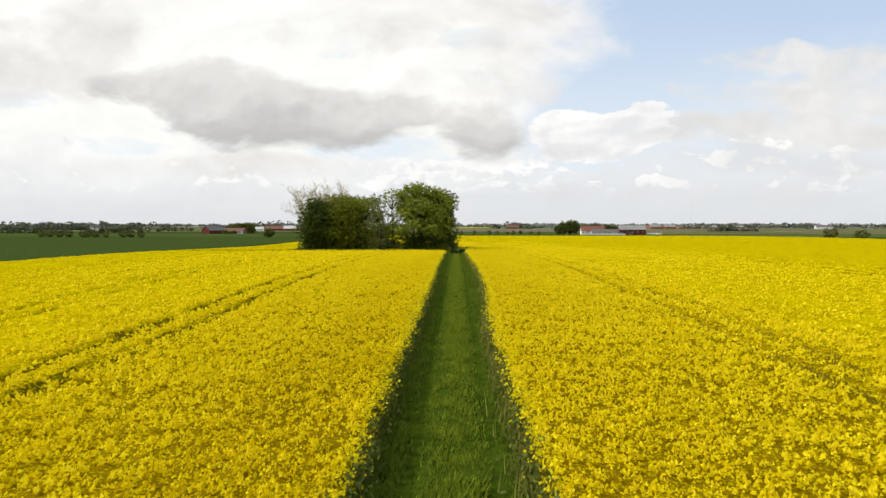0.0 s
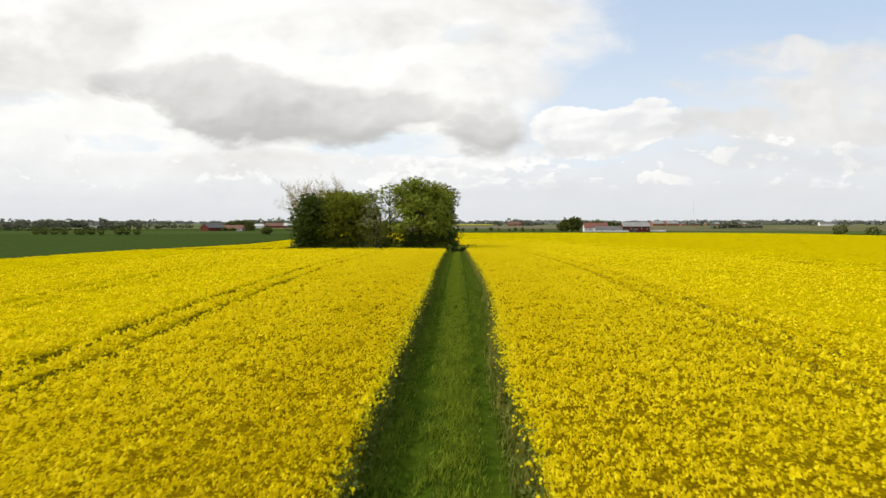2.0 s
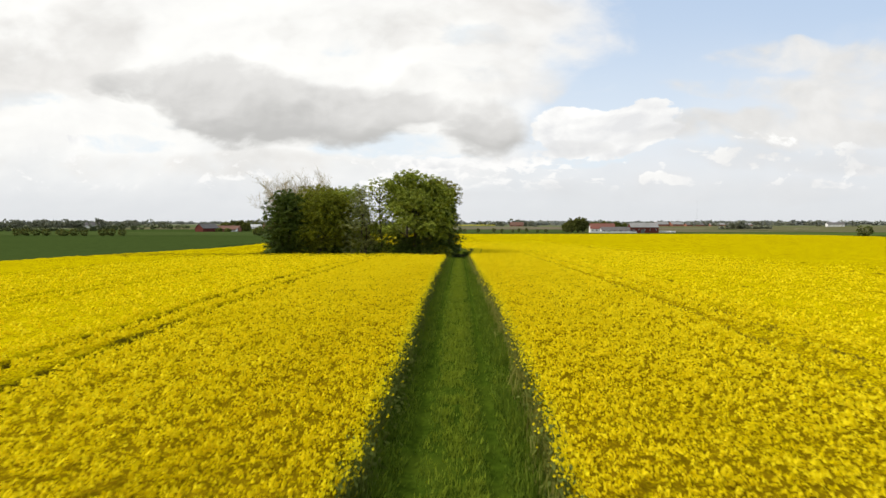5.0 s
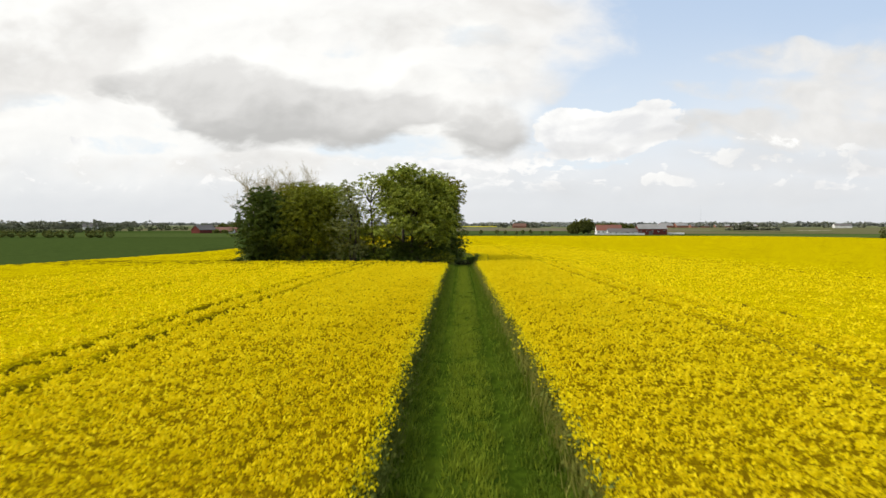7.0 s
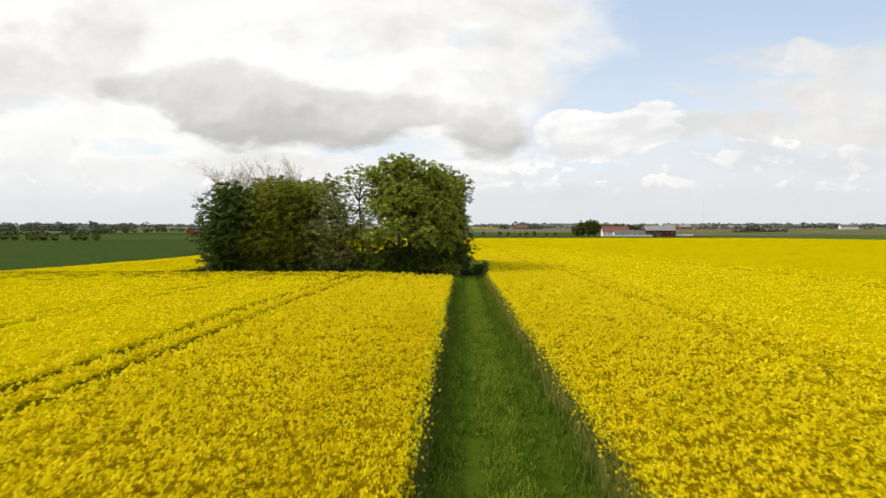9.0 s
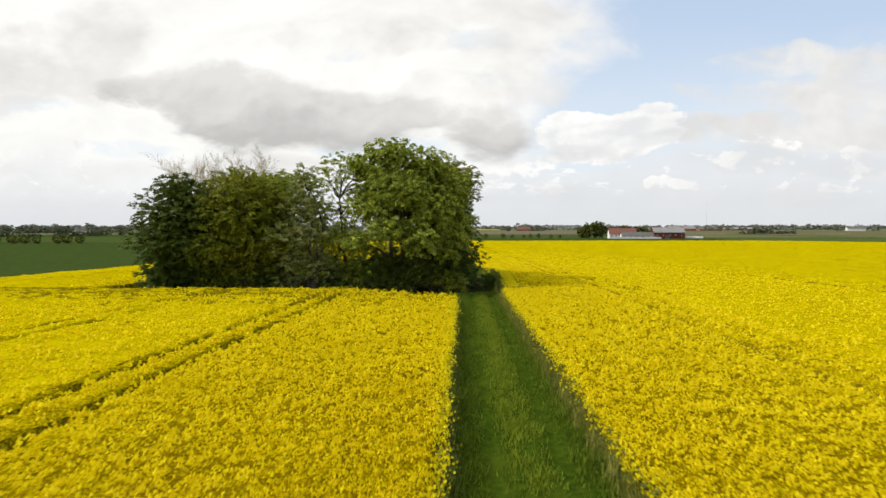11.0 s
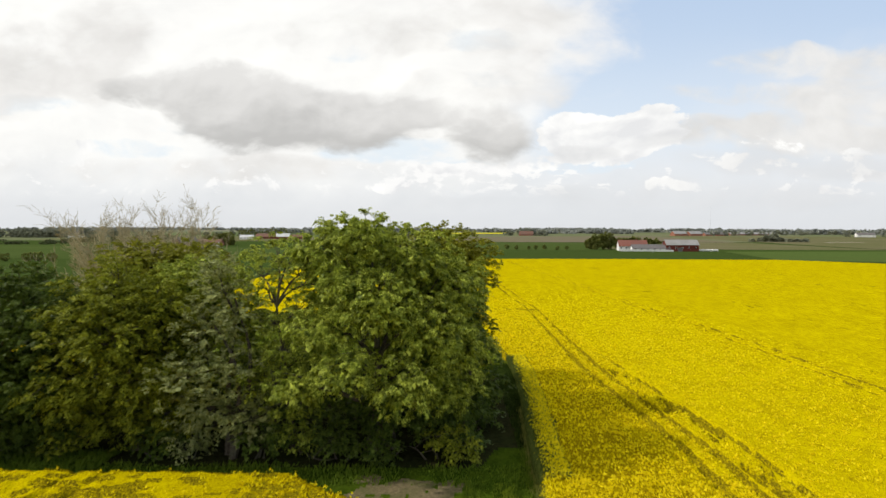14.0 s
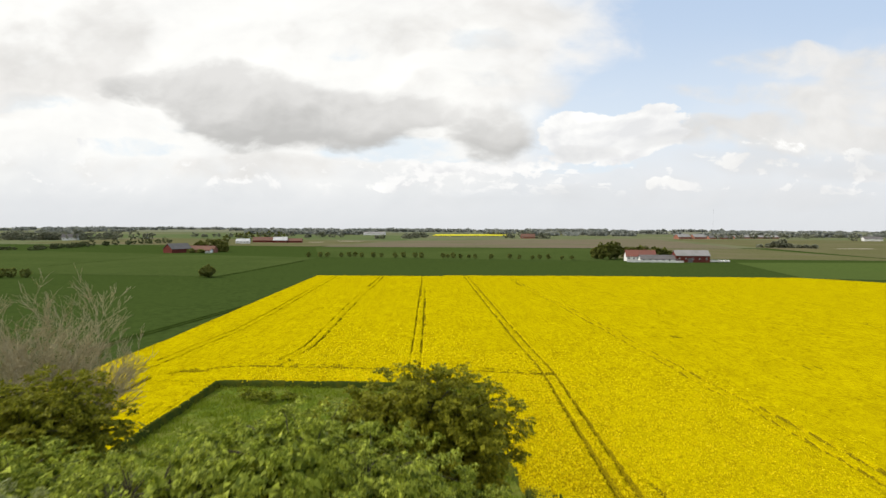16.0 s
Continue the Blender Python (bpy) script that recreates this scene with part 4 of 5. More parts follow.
def leaf_cloud(centres, outward, count, spread, size, r, droop=0.4, slim=0.55):
    """A spray of leaves at every twig end: a fan that reaches outward and hangs at its tip."""
    k = len(centres) * count
    c, o = np.repeat(centres, count, 0), np.repeat(outward, count, 0)
    reach = np.repeat(r.uniform(0.7, 1.4, (len(centres), 1)), count, 0) * spread * 2.0
    up = np.array((0, 0, 1.0))
    side = unit(np.cross(o, up) + 1e-4)
    s = r.uniform(-0.35, 1.0, (k, 1))
    w = r.normal(0, 0.36, (k, 1)) * (1.1 - 0.5 * np.abs(s))
    c = c + o * s * reach + side * w * reach - up * droop * (s * np.abs(s) + 0.6 * w * w) * reach + r.normal(0, 0.10, (k, 3)) * spread * 1.6
    along = unit(o * 0.8 + side * w * 1.2 + r.normal(0, 0.45, (k, 3)) - up * droop * (0.4 + 1.2 * np.clip(s, 0, 1)))
    tilt = np.repeat(r.normal(0, 0.55, (len(centres), 3)), count, 0)
    nrm = unit(up * 0.85 + o * (0.5 + droop * 0.5 * np.clip(s, 0, 1)) + tilt + r.normal(0, 0.2, (k, 3)))
    across = unit(np.cross(nrm, along))
    z = size * r.uniform(0.6, 1.3, (k, 1))
    if slim < 0.7:
        a, b = along * z, across * z * slim * 1.35
        return np.stack([c - a * 0.7 - b, c - a * 0.7 + b, c + a * 1.2], 1).reshape(-1, 3), np.arange(3 * k).reshape(-1, 3)
    return quads(c, along * z, across * z * slim)


def even_ways(n, r):
    """n directions spread evenly over a ball, a little shaken."""
    i = np.arange(n) + 0.5
    z, t = 1 - 2 * i / n, i * 2.399963 + r.uniform(0, 6)
    q = np.sqrt(1 - z * z)
    return unit(np.stack([np.cos(t) * q, np.sin(t) * q, z], -1) + r.normal(0, 0.9 / math.sqrt(n), (n, 3)))


def tree(name, label, at, lobes, mat, seed, tufts=3.4, count=38, leaf=0.080, spread=0.20, trunk=0.32, droop=0.4, stems=1, heart=1.0, gaps=0.12, group="trees of the small wood"):
    """A tree of trunk, limbs and crown. lobes: (dx, dy, z, rx, ry, rz), the boughs' masses of leaves; tufts: sprays a square metre."""
    r = np.random.default_rng(seed)
    x, y = at
    z = float(land(np.array(x), np.array(y)))
    root = tagged(new(name), label, "tree", group)
    root.location = (x, y, z)
    top = max(l[2] for l in lobes)
    bm = bmesh.new()
    forks = []
    for s in range(stems):
        a = (r.normal(0, 0.35) * (stems > 1), r.normal(0, 0.35) * (stems > 1), -0.1)
        lean = (r.normal(0, 0.5 + 0.5 * (stems > 1)), r.normal(0, 0.5 + 0.5 * (stems > 1)), top * 0.72)
        line = limb_line(a, lean, r, 0.0, 7)
        tube(bm, line, [trunk * (1.25 - 0.9 * i / 6) if i else trunk * 1.7 for i in range(7)], 8)
        forks.append(line)
    part("trunk", bm, M["bark"], root)
    centres, outs, hearts, hearts_out = [], [], [], []
    mid = np.array([l[:3] for l in lobes], float)
    rads = np.array([l[3:] for l in lobes], float)
    for li, (dx, dy, lz, rx, ry, rz) in enumerate(lobes):
        c, rad = mid[li], rads[li]
        line = forks[r.integers(len(forks))]
        start = line[min(6, max(1, int(6 * (lz - rz * 0.6) / (top * 0.72))))]
        main = limb_line(start, c, r)
        limbs = bmesh.new()
        tube(limbs, main, [trunk * f for f in (0.5, 0.42, 0.34, 0.26, 0.16)], 5)
        # sprays lie all over the bough's mass like shingles, in knots with small gaps between
        area = 4 * math.pi * ((rx * ry) ** 1.6 / 3 + (rx * rz) ** 1.6 / 3 + (ry * rz) ** 1.6 / 3) ** (1 / 1.6)
        n = max(10, int(1.75 * tufts * area))
        d = even_ways(n, r)
        knot = even_ways(max(5, int(area / 1.5)), r)
        near = np.argmax(d @ knot.T, 1)
        d = unit(d + 0.60 * (knot[near] - d))
        swell = (1 + 0.20 * np.clip(r.normal(0, 1, len(knot)), -1.6, 0.9))[near][:, None]
        e = c + d * rad * swell * r.uniform(0.80, 1.04, (n, 1))
        inside = np.zeros(n, bool)
        for lj in range(len(lobes)):
            if lj != li:
                inside |= (((e - mid[lj]) / rads[lj]) ** 2).sum(1) < 0.62
        keep = ~inside & (r.random(n) > gaps) & (e[:, 2] > 0.3) & ((d[:, 2] > -0.25) | (r.random(n) < 0.35))
        d, e = d[keep], e[keep]
        centres.append(e), outs.append(unit(d * (0.8, 0.8, 0.45) + r.normal(0, 0.35, d.shape) * (1, 1, 0.6)))
        m = max(4, int(n * 0.20 * heart))
        w = unit(r.normal(0, 1, (m, 3)))
        inner = c + w * rad * r.uniform(0.2, 0.8, (m, 1))
        inner[:, 2] = np.maximum(inner[:, 2], 0.4)
        hearts.append(inner), hearts_out.append(unit(w * (1, 1, 0.4)))
        for q in e[:: max(1, len(e) // 12)]:
            tube(limbs, limb_line(main[3], q, r, 0.08, 4), [trunk * f for f in (0.15, 0.10, 0.06, 0.02)], 4)
        part("limb", limbs, M["bark"], root)
    v, f = leaf_cloud(np.concatenate(centres), np.concatenate(outs), int(count / 1.75), spread * 0.74, leaf * 0.95, r, droop)
    v2, f2 = leaf_cloud(np.concatenate(hearts), np.concatenate(hearts_out), 20, spread * 1.4, 0.16, r, droop, 0.69)
    v, f = np.concatenate([v, v2]), np.concatenate([f, f2 + len(v)])
    v[:, 2] = np.maximum(v[:, 2], 0.05)
    mesh_object("crown", v, f, mat, root)
    return root


def bare_tree(name, label, at, high, wide, seed):
    """A tree not yet in leaf: forking pale twigs."""
    r = np.random.default_rng(seed)
    x, y = at
    root = tagged(new(name), label, "tree", "trees of the small wood")
    root.location = (x, y, float(land(np.array(x), np.array(y))))
    bm = bmesh.new()
    stem = limb_line((0, 0, -0.1), (0.4, 0, high * 0.55), r, 0, 6)
    tube(bm, stem, [0.26, 0.2, 0.16, 0.13, 0.1, 0.07], 7)
    part("trunk", bm, M["bare"], root)

    def fork(fine, a, way, length, rad, deep):
        b = Vector(a) + way * length
        line = limb_line(a, b, r, 0.05, 4 if deep else 3)
        tube(fine, line, [rad, rad * 0.85, rad * 0.65, rad * 0.42][:len(line)], 4 if deep > 1 else 3)
        if deep:
            for _ in range(4 if deep == 3 else 3 if deep > 1 else 6):
                open_ = 0.38 if deep > 2 else 0.55
                w = (way + Vector((r.normal(0, open_), r.normal(0, open_), r.normal(0.16, 0.25)))).normalized()
                fork(fine, line[r.integers(1, 4)], w, length * r.uniform(0.5, 0.75), max(rad * 0.55, 0.019), deep - 1)

    for i in range(16):
        t = i / 16 * 2 * math.pi + 0.4 * (i % 3)
        w = Vector((math.cos(t) * wide, math.sin(t) * wide, r.uniform(0.7, 1.3) * high * 0.45)).normalized()
        bough = bmesh.new()
        fork(bough, stem[2 + i % 3], w, high * r.uniform(0.25, 0.32), 0.06, 4)
        part("bough", bough, M["bare"], root, "bare grey-brown bough")
    return root


def build_wood():
    tree("tree", "dark green broadleaf tree, leafy down to the ground", (-33.0, 147.0), [
        (0.2, 0, 11.6, 3.6, 3.6, 2.8), (-1.8, -1.6, 9.4, 3.2, 3.0, 3.0), (2.4, -2.2, 10.0, 3.2, 3.0, 3.0), (-2.2, -2.2, 6.0, 3.2, 3.0, 2.8), (2.2, -3.2, 6.2, 3.2, 2.8, 3.0), (0.0, -3.8, 7.6, 3.0, 2.2, 2.6),
        (0, 2.2, 8.0, 4.0, 3.2, 4.0), (-0.8, -2.4, 2.8, 3.2, 2.6, 2.2), (-2.6, 0.4, 3.0, 2.2, 2.6, 2.0), (2.4, -1.0, 2.6, 3.0, 2.6, 2.0), (-0.6, -0.6, 13.0, 2.2, 2.2, 1.7)], M["leaf_dark"], 11, leaf=0.086)
    tree("tree", "olive green maple tree with a dense rounded crown", (-24.8, 146.8), [
        (-0.4, -1.4, 12.2, 3.8, 3.6, 2.6), (-2.8, -1.6, 10.2, 3.0, 3.2, 3.0), (2.8, -1.2, 11.0, 3.0, 3.2, 2.8), (0, -4.0, 9.2, 3.6, 2.4, 2.8), (-2.6, -3.6, 6.0, 3.0, 2.4, 2.6), (2.4, -3.0, 6.4, 3.0, 2.6, 2.6),
        (0, 2.2, 8.4, 4.4, 3.0, 4.2), (0.2, -1.4, 3.2, 3.6, 2.4, 2.2), (-3.0, -0.6, 3.0, 2.6, 2.4, 2.0), (3.2, -0.6, 3.0, 2.6, 2.4, 2.0)], M["leaf_olive"], 12, leaf=0.078, count=40)
    tree("tree", "grey-leaved whitebeam tree with an open top", (-17.2, 146.2), [
        (-0.2, -1.0, 12.6, 2.0, 2.0, 2.0), (0.8, -1.6, 10.4, 2.2, 2.2, 2.2), (-1.2, -1.8, 10.0, 2.0, 2.2, 2.0), (-1.6, -4.0, 6.8, 2.5, 2.0, 1.7), (-1.4, -2.0, 4.0, 2.2, 1.9, 1.7), (1.0, -3.0, 7.0, 2.1, 2.0, 2.0), (0.8, -1.6, 3.6, 2.2, 2.0, 1.8), (2.2, -1.2, 3.0, 2.0, 1.9, 1.7), (-0.3, -0.8, 14.4, 1.2, 1.2, 1.3)],
        M["leaf_grey"], 13, tufts=4.2, count=44, leaf=0.054, spread=0.15, trunk=0.2, stems=3, droop=0.1, gaps=0.3, heart=0.35)
    tree("tree", "tall green tree with gaps in its crown", (-12.6, 147.4), [
        (-0.8, -1.2, 15.6, 2.4, 2.3, 1.3), (1.6, -0.6, 15.9, 2.0, 2.2, 1.2), (-2.9, 0.4, 14.0, 1.9, 2.2, 1.5), (1.2, -0.8, 14.0, 2.0, 2.2, 1.3), (-1.6, -0.6, 12.8, 1.8, 2.0, 1.3), (1.2, -1.4, 11.4, 1.6, 1.8, 1.1), (-1.0, -1.8, 10.2, 1.5, 1.7, 1.0), (0.4, -2.8, 8.2, 1.9, 1.8, 1.2), (-1.0, -3.2, 6.2, 2.0, 1.8, 1.3), (0.6, -2.0, 4.2, 2.2, 2.0, 1.5), (1.6, 0.8, 12.9, 1.8, 1.6, 1.2), (-0.4, 0.6, 9.4, 1.9, 1.6, 1.2)],
        M["leaf_green"], 14, tufts=3.0, count=38, leaf=0.078, trunk=0.22, gaps=0.24, heart=0.08)
    tree("tree", "big bright green beech with drooping leafy boughs", (-6.4, 147.0), [
        (-0.6, -1.6, 16.7, 3.6, 3.4, 1.8), (3.4, -1.0, 15.3, 3.3, 3.4, 2.2), (-3.8, -1.6, 15.2, 2.4, 2.4, 1.5), (6.2, 0.0, 12.6, 2.8, 3.4, 2.8), (1.2, -4.8, 12.2, 3.2, 2.3, 2.1), (-2.8, -4.6, 10.2, 2.5, 2.1, 1.7), (4.6, -4.0, 10.2, 3.0, 2.4, 2.3), (6.8, -1.4, 8.4, 2.4, 3.0, 2.9),
        (-1.0, -6.0, 7.8, 2.4, 1.7, 1.6), (3.0, -5.8, 6.8, 2.6, 1.8, 2.0), (-4.2, -4.4, 6.2, 2.2, 1.8, 1.4), (6.0, -1.8, 5.6, 2.3, 2.2, 1.7), (1.4, 2.8, 11.0, 4.6, 3.2, 4.2), (-2.2, 0.4, 11.6, 2.6, 2.6, 2.2), (-1.7, -0.2, 14.0, 2.4, 2.2, 1.8), (-1.2, -3.6, 14.0, 2.4, 2.0, 1.5)],
        M["leaf_green"], 15, leaf=0.070, trunk=0.42, droop=0.8, count=52, tufts=4.2, gaps=0.20)
    # low boughs split off the beech, their dark leaf colour paints its shade
    tree("tree", "low leaves under the beech, coloured dark for its shade", (-5.4, 147.6), [
        (-0.6, -1.4, 3.4, 2.6, 1.8, 1.8), (-3.6, -0.6, 3.2, 2.2, 1.8, 1.6), (3.0, -0.8, 3.0, 2.8, 2.0, 1.9), (5.8, 0.2, 3.6, 2.2, 2.4, 2.2), (1.2, 0.4, 4.6, 3.0, 1.8, 1.6)], M["leaf_dark"], 28, leaf=0.088, tufts=2.4, count=36, trunk=0.14, stems=3)
    tree("tree", "brown-green broadleaf tree behind the beech", (-1.5, 157.0), [
        (0, 0, 15.9, 3.6, 3.4, 2.0), (2.7, -0.6, 14.8, 3.0, 3.0, 2.2), (-3.2, 0, 14.2, 3.2, 3.0, 2.3), (2.6, 0.4, 12.6, 2.8, 3.0, 2.7), (0, 2.4, 10.2, 4.0, 2.8, 3.2), (2.6, 0.2, 8.4, 2.4, 3.2, 3.0), (-3.0, 1.0, 7.0, 3.2, 3.0, 3.0), (2.4, 0.6, 4.4, 2.4, 3.0, 2.4), (0, 2.6, 4.6, 4.2, 2.6, 2.8)],
        M["leaf_brown"], 16, leaf=0.070, trunk=0.3, tufts=3.8, count=42, gaps=0.08)
    tree("tree", "brown-green broadleaf tree at the back corner of the wood", (-1.0, 166.0), [
        (0, 0, 12.6, 3.0, 3.2, 2.2), (1.6, -1.6, 10.4, 2.4, 2.6, 2.4), (1.6, 2.0, 9.6, 2.4, 2.6, 2.4), (-2.2, 0, 9.6, 2.6, 2.8, 2.4), (0.4, 0, 6.4, 3.4, 3.2, 2.6), (0.6, 0, 3.4, 3.2, 3.0, 2.2)], M["leaf_brown"], 29, leaf=0.10, tufts=1.6, count=36, trunk=0.26)
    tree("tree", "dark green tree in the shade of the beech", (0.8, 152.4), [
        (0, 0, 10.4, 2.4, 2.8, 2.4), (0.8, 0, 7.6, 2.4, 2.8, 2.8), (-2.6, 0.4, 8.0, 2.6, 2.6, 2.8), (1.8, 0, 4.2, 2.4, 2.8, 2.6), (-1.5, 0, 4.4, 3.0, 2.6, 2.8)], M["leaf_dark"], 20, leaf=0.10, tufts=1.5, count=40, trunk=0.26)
    tree("tree", "yellow-green broadleaf tree deep in the wood", (-20.6, 151.6), [
        (1.0, -1.8, 13.6, 2.6, 2.6, 1.9), (-2.0, -0.4, 13.2, 2.8, 2.8, 1.9), (0, 0.6, 11.0, 4.2, 3.0, 2.4), (-2.4, 0, 8.4, 3.2, 3.0, 2.4), (2.6, 0, 9.4, 2.8, 2.8, 2.4), (0, 0, 5.4, 4.0, 2.6, 2.8)], M["leaf_green"], 24, leaf=0.086, tufts=2.6, count=36, trunk=0.24)
    tree("tree", "olive green broadleaf tree at the back of the wood", (-29.6, 158.2), [
        (-0.6, -0.4, 14.6, 3.8, 3.4, 1.9), (2.8, 0, 13.6, 3.0, 3.0, 2.0), (-3.6, 0, 12.0, 3.0, 3.0, 2.4), (0, 0, 11.0, 4.4, 3.4, 2.6), (4.4, 0.2, 11.8, 2.2, 2.6, 2.2), (3.0, 0.4, 8.2, 3.2, 3.0, 2.6), (-2.6, 2.0, 7.0, 3.6, 2.8, 3.0)], M["leaf_brown"], 18, leaf=0.086, tufts=2.7, count=36)
    tree("tree", "yellowish olive broadleaf tree at the back of the wood", (-26.6, 161.0), [
        (0, 0, 14.6, 3.2, 3.0, 1.9), (-2.6, 0, 12.6, 2.8, 2.8, 2.2), (2.4, -0.4, 12.8, 2.8, 2.8, 2.2), (0, 0.4, 10.0, 3.8, 3.0, 2.6), (2.4, 0, 7.6, 2.8, 2.8, 2.6), (-2.0, 1, 6.4, 3.0, 2.8, 2.8)], M["leaf_brown"], 27, leaf=0.086, tufts=2.5, count=36, trunk=0.24)
    tree("tree", "dark olive broadleaf tree at the back of the wood", (-33.6, 163.5), [
        (0, 0, 12.2, 3.4, 3.4, 2.2), (0.4, 0, 9.6, 3.8, 3.4, 2.6), (-2.4, 0, 8.0, 2.6, 3.0, 2.8), (3.0, 0.4, 7.8, 3.0, 3.0, 2.6), (0, 2.2, 5.4, 4.2, 2.8, 3.0)], M["leaf_olive"], 17, leaf=0.11, tufts=1.3, count=34)
    tree("tree", "dark green broadleaf tree at the shaded end of the wood", (-34.6, 155.0), [
        (0, 0, 10.4, 2.8, 3.0, 2.2), (-1.0, 0, 7.8, 2.6, 2.8, 2.4), (2.4, 0.4, 8.4, 2.8, 2.8, 2.4), (0, 0, 4.6, 3.2, 2.8, 2.8)], M["leaf_olive"], 25, leaf=0.11, tufts=1.2, count=34, trunk=0.22)
    tree("tree", "bright green broadleaf tree in the heart of the wood", (-8.6, 154.6), [
        (0.4, 0, 14.0, 3.0, 2.8, 2.2), (-2.6, 0, 12.6, 2.8, 2.8, 2.2), (2.8, 0.4, 13.8, 2.8, 2.8, 2.2), (0.4, 0, 11.4, 2.8, 2.8, 2.0), (0.6, 2.4, 8.4, 3.6, 2.6, 2.6), (-1.0, 1.5, 4.6, 3.2, 2.4, 2.4), (2.4, 2.0, 4.4, 2.6, 2.2, 2.2)], M["leaf_green"], 19, leaf=0.088, tufts=2.2, count=36, gaps=0.2)
    tree("tree", "low yellow-green tree in the open middle of the wood", (-15.6, 155.0), [
        (0, 0, 6.6, 2.8, 2.6, 1.8), (-2.6, 0, 5.4, 2.6, 2.6, 1.8), (2.4, 0.4, 5.6, 2.4, 2.6, 1.8), (-0.6, 0, 3.4, 3.4, 2.4, 1.8)], M["leaf_green"], 23, leaf=0.088, tufts=2.0, count=36, trunk=0.16, gaps=0.2)
    bare_tree("bare_tree", "bare pale-twigged tree not yet in leaf", (-34.4, 170.2), 20.4, 4.0, 21)
    bare_tree("bare_tree", "bare pale-twigged tree not yet in leaf", (-40.0, 169.6), 19.8, 3.4, 22)
    bare_tree("bare_tree", "bare pale-twigged tree not yet in leaf", (-31.8, 172.0), 16.6, 3.2, 26)
    r = np.random.default_rng(30)
    row = ((-36.2, 146.4, 2.4), (-33, 145.4, 2.6), (-29.5, 145.0, 3.0), (-22.5, 145.0, 3.0), (-20, 145, 3.2), (-14.5, 145.6, 3.2), (-11.6, 146.0, 3.0), (-8.6, 145.4, 2.8), (-4.8, 144.6, 2.6), (-1.4, 145.2, 2.8), (1.0, 146.4, 2.8), (1.8, 152, 3.0), (2.0, 158, 3.0), (-37.2, 150, 2.2), (-37.6, 155, 2.6), (-36, 153, 3.6), (-30, 152, 4.2), (-25, 152, 3.8), (-15, 152, 3.4), (-7.5, 152, 4.2), (-3, 153, 4.0), (-37, 160, 3.0), (-26, 161, 3.5), (-14, 161, 3.4), (-5, 162, 3.0), (1.5, 162, 3.2), (-23, 149.5, 4.6), (-34, 158, 5), (-31, 166.5, 5.6), (-24.5, 165, 6.0), (-19, 162.5, 5.0), (-13.5, 163, 4.6), (-9, 161.5, 5.0), (-37, 165, 6.0))
    for i, (x, y, h) in enumerate(row):
        # mostly dark leaf colour, standing in for shade at the wood's foot
        kind = ("leaf_dark", "leaf_dark", "leaf_olive", "leaf_dark", "leaf_grey" if i < 7 else "leaf_dark", "leaf_dark", "leaf_green")[i % 7]
        tree("bush", "shady undergrowth bush at the foot of the wood", (x, y), [(r.normal(0, 0.5), r.normal(0, 0.3), h * 0.55, 0.9 + 0.24 * h, 1.4, h * 0.42), (r.normal(0, 1.0), r.normal(0, 0.5), h * 0.4, 0.7 + 0.24 * h, 1.2, h * 0.36)], M[kind], 40 + i, tufts=1.4, count=30, leaf=0.12, spread=0.34, trunk=0.07, stems=3, group="bushes of the small wood")

    for i, (x, y, h) in enumerate(((-31.6, 209.4, 1.7), (-28.0, 207.6, 2.0), (-24.8, 209.0, 1.4))):
        tree("bush", "low dark bush in the grass behind the wood", (x, y), [(0, 0, h * 0.5, 1.5, 1.2, h * 0.45), (r.normal(0, 0.8), 0.3, h * 0.4, 1.2, 1.1, h * 0.36)], M["leaf_olive"], 90 + i, tufts=1.6, count=30, leaf=0.12, spread=0.30, trunk=0.05, stems=3, group="bushes of the clearing")


build_wood()

# ---- farms, shrubs and far woods ----


def slab(bm, x0, x1, y0, y1, z0, z1):
    v = [bm.verts.new(p) for p in ((x0, y0, z0), (x1, y0, z0), (x1, y1, z0), (x0, y1, z0), (x0, y0, z1), (x1, y0, z1), (x1, y1, z1), (x0, y1, z1))]
    for f in ((3, 2, 1, 0), (4, 5, 6, 7), (0, 1, 5, 4), (1, 2, 6, 5), (2, 3, 7, 6), (3, 0, 4, 7)):
        bm.faces.new([v[i] for i in f])


